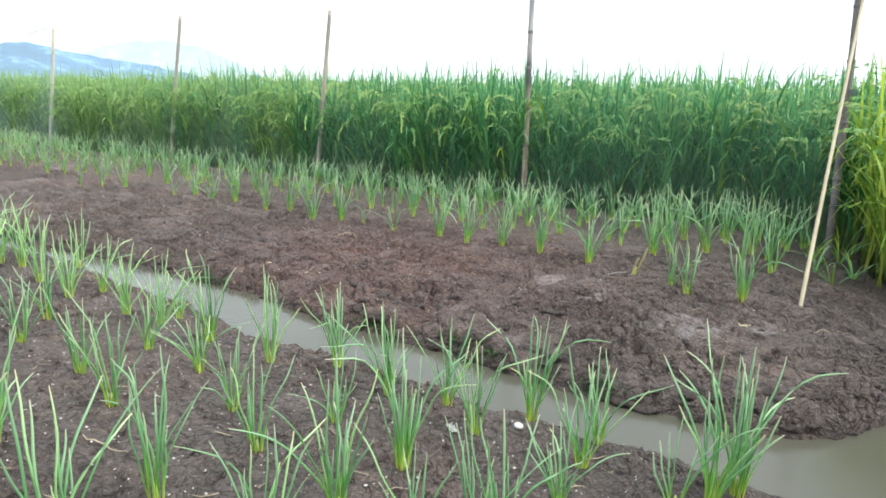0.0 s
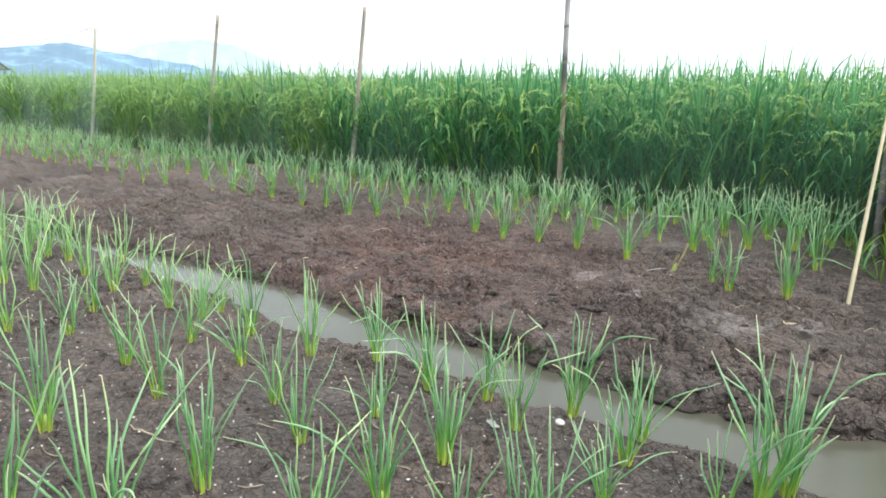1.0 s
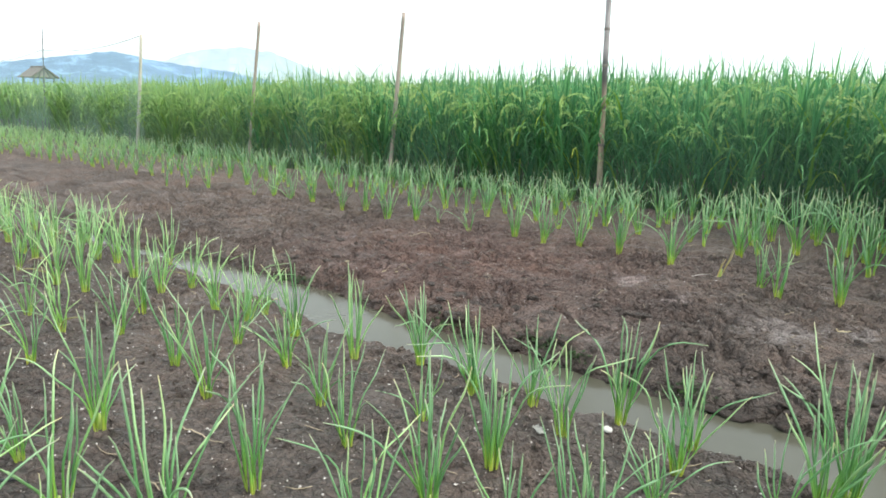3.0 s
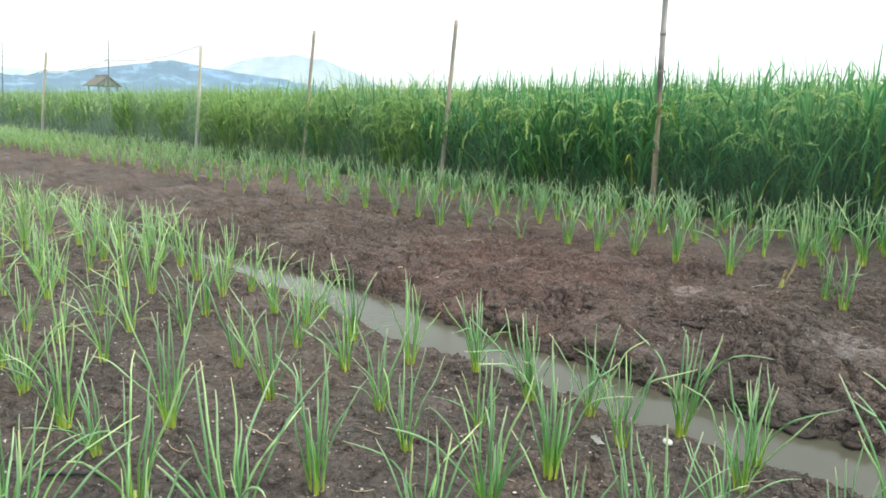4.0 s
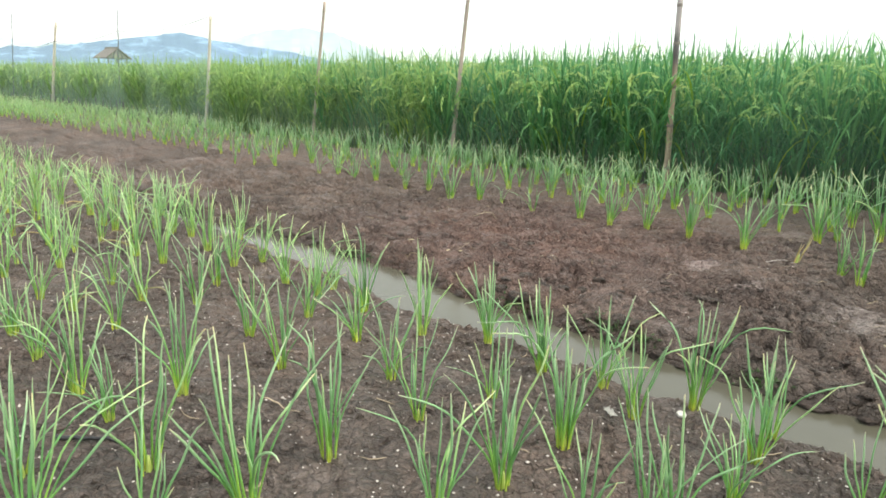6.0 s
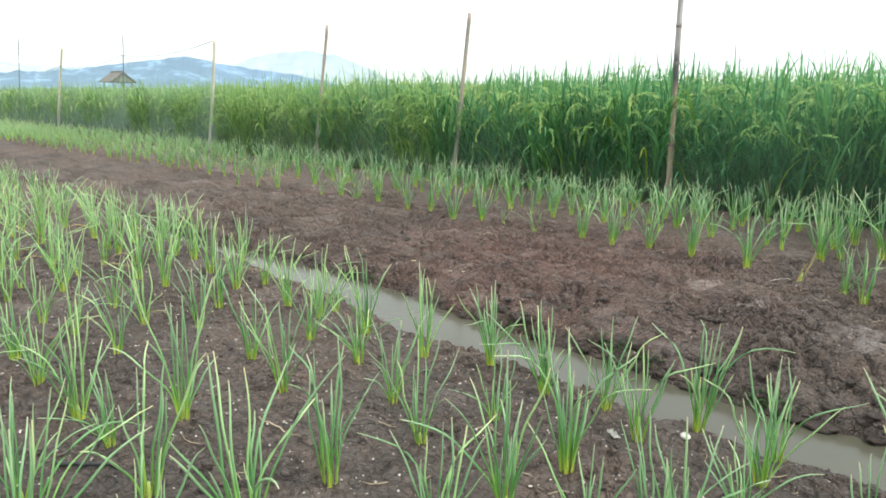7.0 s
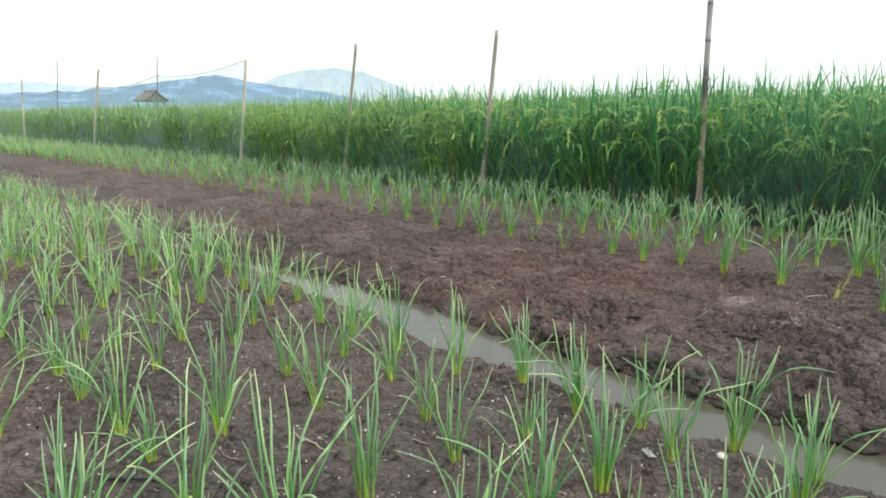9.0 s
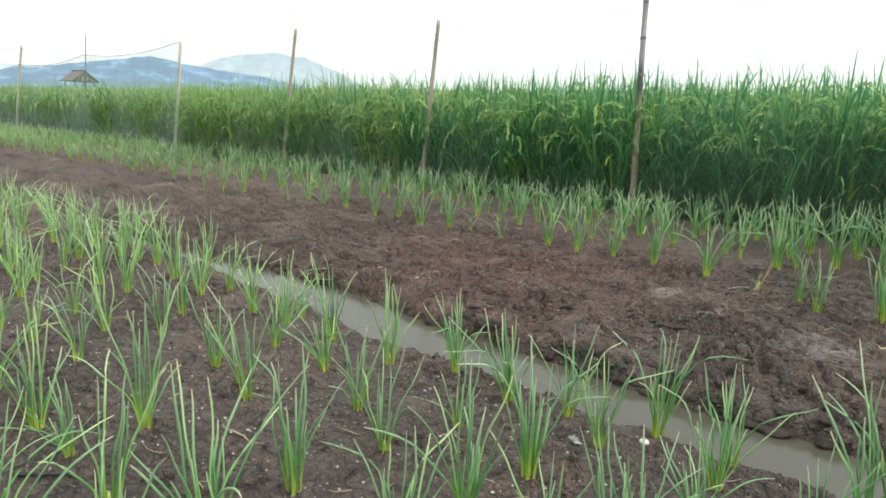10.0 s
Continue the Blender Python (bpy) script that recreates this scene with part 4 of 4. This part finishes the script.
def build_field_hut():
    base = Vector((-31.3, 40.2, -0.1))
    hut = thing("field_hut", Matrix.Translation(base) @ Matrix.Rotation(math.atan2(31.3, 40.2) + 0.45, 4, "Z"), "small field hut with a worn brown gabled roof and pale gable", "hut")
    w, dp, e, r = 0.86, 0.85, 2.00, 2.62
    part("roof_slope", slab((-w, -dp, e), (0, -dp, r), (0, dp, r), (-w, dp, e), 0.06), TILE, hut, "worn brown tiles")
    part("roof_slope", slab((0, -dp, r), (w, -dp, e), (w, dp, e), (0, dp, r), 0.06), TILE, hut, "worn brown tiles")
    for y in (-dp + 0.15, dp - 0.15):
        bm = bmesh.new()
        f = [bm.verts.new(v) for v in ((-w * 0.75, y, e + 0.0), (w * 0.75, y, e + 0.0), (0, y, r - 0.10))]
        g = [bm.verts.new((v.co.x, y + 0.04, v.co.z)) for v in f]
        bm.faces.new(f)
        bm.faces.new(g[::-1])
        for i in range(3):
            bm.faces.new((f[i], g[i], g[(i + 1) % 3], f[(i + 1) % 3]))
        part("gable", bm, PLASTER, hut, "pale weathered boards")
        for x in (-0.32, 0.0, 0.32):
            part("gable_strut", tube([(x, y - 0.03 * (1 if y < 0 else -1.8), e - 0.02), (x * 0.45, y - 0.03 * (1 if y < 0 else -1.8), r - 0.16)], [0.035, 0.03], 5), BAMBOO_DARK, hut)
    part("ridge_cap", tube([(0, -dp - 0.03, r + 0.02), (0, dp + 0.03, r + 0.02)], [0.05, 0.05], 8), TILE, hut)
    for x in (-0.6, 0.6):
        for y in (-0.65, 0.65):
            part("post", tube([(x, y, -0.2), (x, y, 2.05)], [0.06, 0.05], 6), BAMBOO_DARK, hut)
    for y in (-0.65, 0.65):
        part("beam", tube([(-0.72, y, 1.98), (0.72, y, 1.98)], [0.04, 0.04], 6), BAMBOO_DARK, hut)
    bm = bmesh.new()
    bmesh.ops.create_cube(bm, size=1, matrix=Matrix.Translation((0, 0, 0.75)) @ Matrix.Diagonal((1.2, 1.3, 0.10, 1)))
    part("platform", bm, PLASTER, hut, "weathered board platform")


build_field_hut()


# ---------- crumbs, straw and litter on the soil ----------
def build_crumbs():
    """Loose clods and pale granules strewn over both beds."""
    rnd = random.Random(31)
    for name, count, lo, hi, mat, label, cat in (("soil_clods", 4200, 0.003, 0.013, SOIL, "loose clods of brown soil on the beds", "soil clods"),
                                                 ("pale_granules", 8000, 0.0014, 0.0043, CHALK, "pale granules and chips strewn on the soil", "granules")):
        V, F = [], []
        for i in range(count):
            a = rnd.uniform(0.1, 5.5) ** 1.0
            s = rnd.uniform(0.1, 1.9) if rnd.random() < 0.72 else rnd.uniform(2.15, 4.2)
            z = float(land(a, s))
            if z < WATER_Z + 0.02:
                continue
            r = lo + (hi - lo) * rnd.random() ** 3
            c, o = at(a, s, height(a, s) + r * 0.25), len(V)
            for d in ((1, 0, 0), (0, 1, 0), (-1, 0, 0), (0, -1, 0), (0, 0, 0.9), (0, 0, -0.8)):
                V.append(c + Vector(d) * r * rnd.uniform(0.6, 1.3) + Vector((rnd.uniform(-1, 1), rnd.uniform(-1, 1), 0)) * r * 0.35)
            for k in range(4):
                F.append((o + k, o + (k + 1) % 4, o + 4))
                F.append((o + (k + 1) % 4, o + k, o + 5))
        tagged(mesh_object(name, V, F, mat, None, False), label, cat, kind="stuff")
    V, F, L = [], [], []
    for i in range(260):
        a, s = rnd.uniform(0.2, 6), rnd.uniform(0.1, 1.8) if rnd.random() < 0.5 else rnd.uniform(2.3, 4.6)
        if float(land(a, s)) < WATER_Z + 0.03:
            continue
        ln, az = rnd.uniform(0.02, 0.07), rnd.uniform(0, 6.28)
        p = [Vector((a + math.cos(az + k * 0.15) * ln * k / 3, s + math.sin(az + k * 0.15) * ln * k / 3, 0)) for k in range(4)]
        v, f, al = leaf_mesh_data([at(q.x, q.y, height(q.x, q.y) + 0.003) for q in p], 0.0014, 3)
        o = len(V)
        V += v
        F += [tuple(o + k for k in q) for q in f]
    tagged(mesh_object("straw_bits", V, F, STRAW), "dry straw and root bits scattered on the soil", "straw", kind="stuff")


build_crumbs()


def lie(a, s, lift=0.0, turn=0.0):
    return Matrix.Translation(at(a, s, height(a, s) + lift)) @ Matrix.Rotation(turn, 4, "Z")


def crumpled(name, w, h, material, seed, fold=0.3, thick=0.0015):
    """A crumpled scrap of sheet with thickness."""
    rnd = random.Random(seed)
    bm = bmesh.new()
    n = 6
    grid2 = [[bm.verts.new(((i / n - 0.5) * w * (1 + rnd.uniform(-0.12, 0.12)), (j / n - 0.5) * h * (1 + rnd.uniform(-0.12, 0.12)),
                            fold * w * abs(noise.noise(Vector((i * 0.6, j * 0.6, seed)))) + rnd.uniform(0, 0.05) * w)) for j in range(n + 1)] for i in range(n + 1)]
    for i in range(n):
        for j in range(n):
            if (i in (0, n - 1) and j in (0, n - 1)) and rnd.random() < 0.6:
                continue
            bm.faces.new((grid2[i][j], grid2[i + 1][j], grid2[i + 1][j + 1], grid2[i][j + 1]))
    bmesh.ops.solidify(bm, geom=bm.faces[:], thickness=thick)
    me = bpy.data.meshes.new(name)
    bm.to_mesh(me)
    bm.free()
    me.materials.append(material)
    return new(name, me)


def snail_shell(a, s):
    """A small white shell: a tube that coils up."""
    pts, rad = [], []
    for i in range(40):
        f = i / 39
        ang, rr = f * 4.2 * math.pi, 0.001 + 0.007 * f
        pts.append((rr * math.cos(ang), rr * math.sin(ang), 0.017 - 0.011 * f))
        rad.append(0.0012 + 0.0058 * f)
    me = bpy.data.meshes.new("snail_shell")
    bm = tube(pts, rad, 9)
    bm.to_mesh(me)
    bm.free()
    me.materials.append(WHITE_LITTER)
    ob = new("snail_shell", me)
    ob.matrix_basis = lie(a, s, 0.0)
    return tagged(ob, "empty white snail shell on the edge of the bed", "shell")


snail_shell(0.658, 1.588)
o = crumpled("paper_scrap", 0.02, 0.045, WHITE_LITTER, 4, 0.5)
o.matrix_basis = lie(0.79, 1.47, 0.002, 0.4)
tagged(o, "crumpled white scrap of plastic on the soil", "litter")
o = crumpled("yellow_packet", 0.062, 0.042, YELLOW_LITTER, 9, 0.25)
o.matrix_basis = lie(0.81, 0.725, 0.004, 1.0)
tagged(o, "crumpled yellow and white wrapper lying between shallots", "litter")
for a, s, w, t, seed in ((0.36, 3.06, 0.075, 0.3, 3), (-0.05, 3.70, 0.045, 1.1, 5), (2.44, 2.62, 0.035, 0.7, 6), (2.36, 2.64, 0.03, 2.0, 7), (2.72, 2.63, 0.03, 1.2, 8), (5.42, 1.16, 0.06, 0.2, 10)):
    o = crumpled("dry_leaf", w, w * 0.6, DRY_LEAF if s > 2 else WHITE_LITTER, seed, 0.3)
    o.matrix_basis = lie(a, s, 0.002, t)
    tagged(o, "curled pale dry leaf scrap on the soil", "leaf", "pale scraps on the soil")


def lying_stick(name, a0, s0, a1, s1, r, material, label, seed):
    rnd = random.Random(seed)
    pts = []
    for i in range(9):
        f = i / 8
        a, s = a0 + (a1 - a0) * f + rnd.uniform(-0.006, 0.006), s0 + (s1 - s0) * f + rnd.uniform(-0.006, 0.006)
        pts.append(at(a, s, height(a, s) + r * 0.8 + 0.004 * math.sin(math.pi * f)))
    me = bpy.data.meshes.new(name)
    bm = tube(pts, [r * (1 - 0.5 * i / 8) for i in range(9)], 6)
    bm.to_mesh(me)
    bm.free()
    me.materials.append(material)
    return tagged(new(name, me), label, "stick")


lying_stick("plastic_strip", 1.50, 0.40, 1.40, 0.49, 0.006, BLACK_PLASTIC, "torn strip of black plastic on the soil", 1)
lying_stick("twig", 1.42, 0.84, 1.26, 0.86, 0.0022, STRAW, "dry brown root twig on the soil", 2)
lying_stick("twig", 2.80, 3.24, 2.66, 3.30, 0.004, STRAW, "dry pale stalk on the bank", 3)
lying_stick("twig", 2.62, 2.46, 2.50, 2.52, 0.0025, STRAW, "dry brown root twig at the water's edge", 4)
lying_stick("root", 1.08, 3.42, 0.97, 3.47, 0.002, CHALK, "bare pale root of the withered seedling on the bank", 6)
lying_stick("twig", 0.10, 3.15, -0.02, 3.25, 0.002, STRAW, "pale root twig on the end of the bank", 5)


def weed_tuft(a, s, size, count, seed):
    """A tuft of arching grass blades."""
    rnd = random.Random(seed)
    ob = thing("weed_tuft", at(a, s, height(a, s)), "tuft of arching green grass at the end of the bank", "grass", "weeds at the end of the bank")
    for i in range(count):
        V, F, L = [], [], []
        az = rnd.uniform(0, 6.28)
        ribbon(V, F, L, arc(Vector((0.01 * math.cos(az), 0.01 * math.sin(az), -0.01)), az, rnd.uniform(10, 40), rnd.uniform(40, 110), size * rnd.uniform(0.6, 1.1), 7), rnd.uniform(0.006, 0.010), Vector((-math.sin(az), math.cos(az), 0)), 0.3, 1.0)
        mesh_object("blade", V, F, RICE_YELLOW if rnd.random() < 0.4 else ONION, ob, True, L)


for i, (a, s, size, count) in enumerate(((0.20, 4.28, 0.26, 9), (0.10, 4.10, 0.30, 10), (0.02, 4.42, 0.28, 9), (0.26, 4.75, 0.34, 12), (0.12, 4.95, 0.34, 12))):
    weed_tuft(a, s, size, count, 1 + i)


def build_foot_weeds():
    """Low clumps of small dark leaves growing out of the torn foot of the bank."""
    rnd = random.Random(40)
    V, F, L = [], [], []
    for a, s, size in ((1.26, 2.31, 0.10), (1.10, 2.27, 0.06), (0.67, 2.24, 0.10), (1.72, 2.29, 0.08), (2.95, 2.36, 0.10), (2.80, 2.36, 0.06)):
        for i in range(int(1500 * size)):
            da, ds = rnd.gauss(0, 0.5) * size, rnd.gauss(0, 0.2) * size
            z = max(height(a + da, s + ds), WATER_Z) + rnd.uniform(-0.004, 0.014)
            az = rnd.uniform(0, 6.28)
            ribbon(V, F, L, arc(at(a + da, s + ds, z), az, rnd.uniform(40, 95), rnd.uniform(0, 60), rnd.uniform(0.008, 0.018), 3), rnd.uniform(0.005, 0.010), Vector((-math.sin(az), math.cos(az), 0)), 0.0, 0.4)
    tagged(mesh_object("foot_weeds", V, F, MOSS, None, True, L), "low dark green weeds at the foot of the bank", "weeds", kind="stuff")


build_foot_weeds()


def build_lumps(ground):
    """Angular torn lumps of earth half sunk in the lower bank."""
    rnd = random.Random(52)
    bm0 = bmesh.new()
    bmesh.ops.create_icosphere(bm0, subdivisions=2, radius=1.0)
    bm0.verts.ensure_lookup_table()
    ball, tris = [v.co.copy() for v in bm0.verts], [[v.index for v in f.verts] for f in bm0.faces]
    bm0.free()
    shapes = []
    for i in range(16):
        shift = Vector((i * 3.7, 0, 0))
        V = [q * (1 + 0.35 * noise.cell(q * 1.4 + shift) + 0.25 * noise.noise(q * 2.2 + shift)) for q in ball]
        ob = mesh_object("soil_lump", V, tris, SOIL, ground, False)
        shapes.append(ob.data)
        bpy.data.objects.remove(ob)
    for i in range(340):
        a = rnd.uniform(-0.25, 3.4) if rnd.random() < 0.5 else rnd.uniform(-0.25, 1.4)
        rise = 0.02 + 0.75 * rnd.random() ** 2
        s = float(far_edge(a)) + rise
        if float(land(a, s)) < WATER_Z + 0.01:
            continue
        r = rnd.uniform(0.008, 0.020) + (0.012 * rnd.random() ** 2 if rise < 0.35 else 0.0)
        way = math.atan2(AY, AX) + rnd.uniform(-0.5, 0.5)
        ob = new("soil_lump", rnd.choice(shapes))
        ob.parent = ground
        ob.matrix_basis = Matrix.Translation(at(a, s, height(a, s) - 0.15 * r)) @ Matrix.Rotation(way, 4, "Z") @ Matrix.Diagonal((r * rnd.uniform(1.0, 1.8), r * rnd.uniform(0.7, 1.1), r * rnd.uniform(0.35, 0.65), 1))


build_lumps(GROUND)
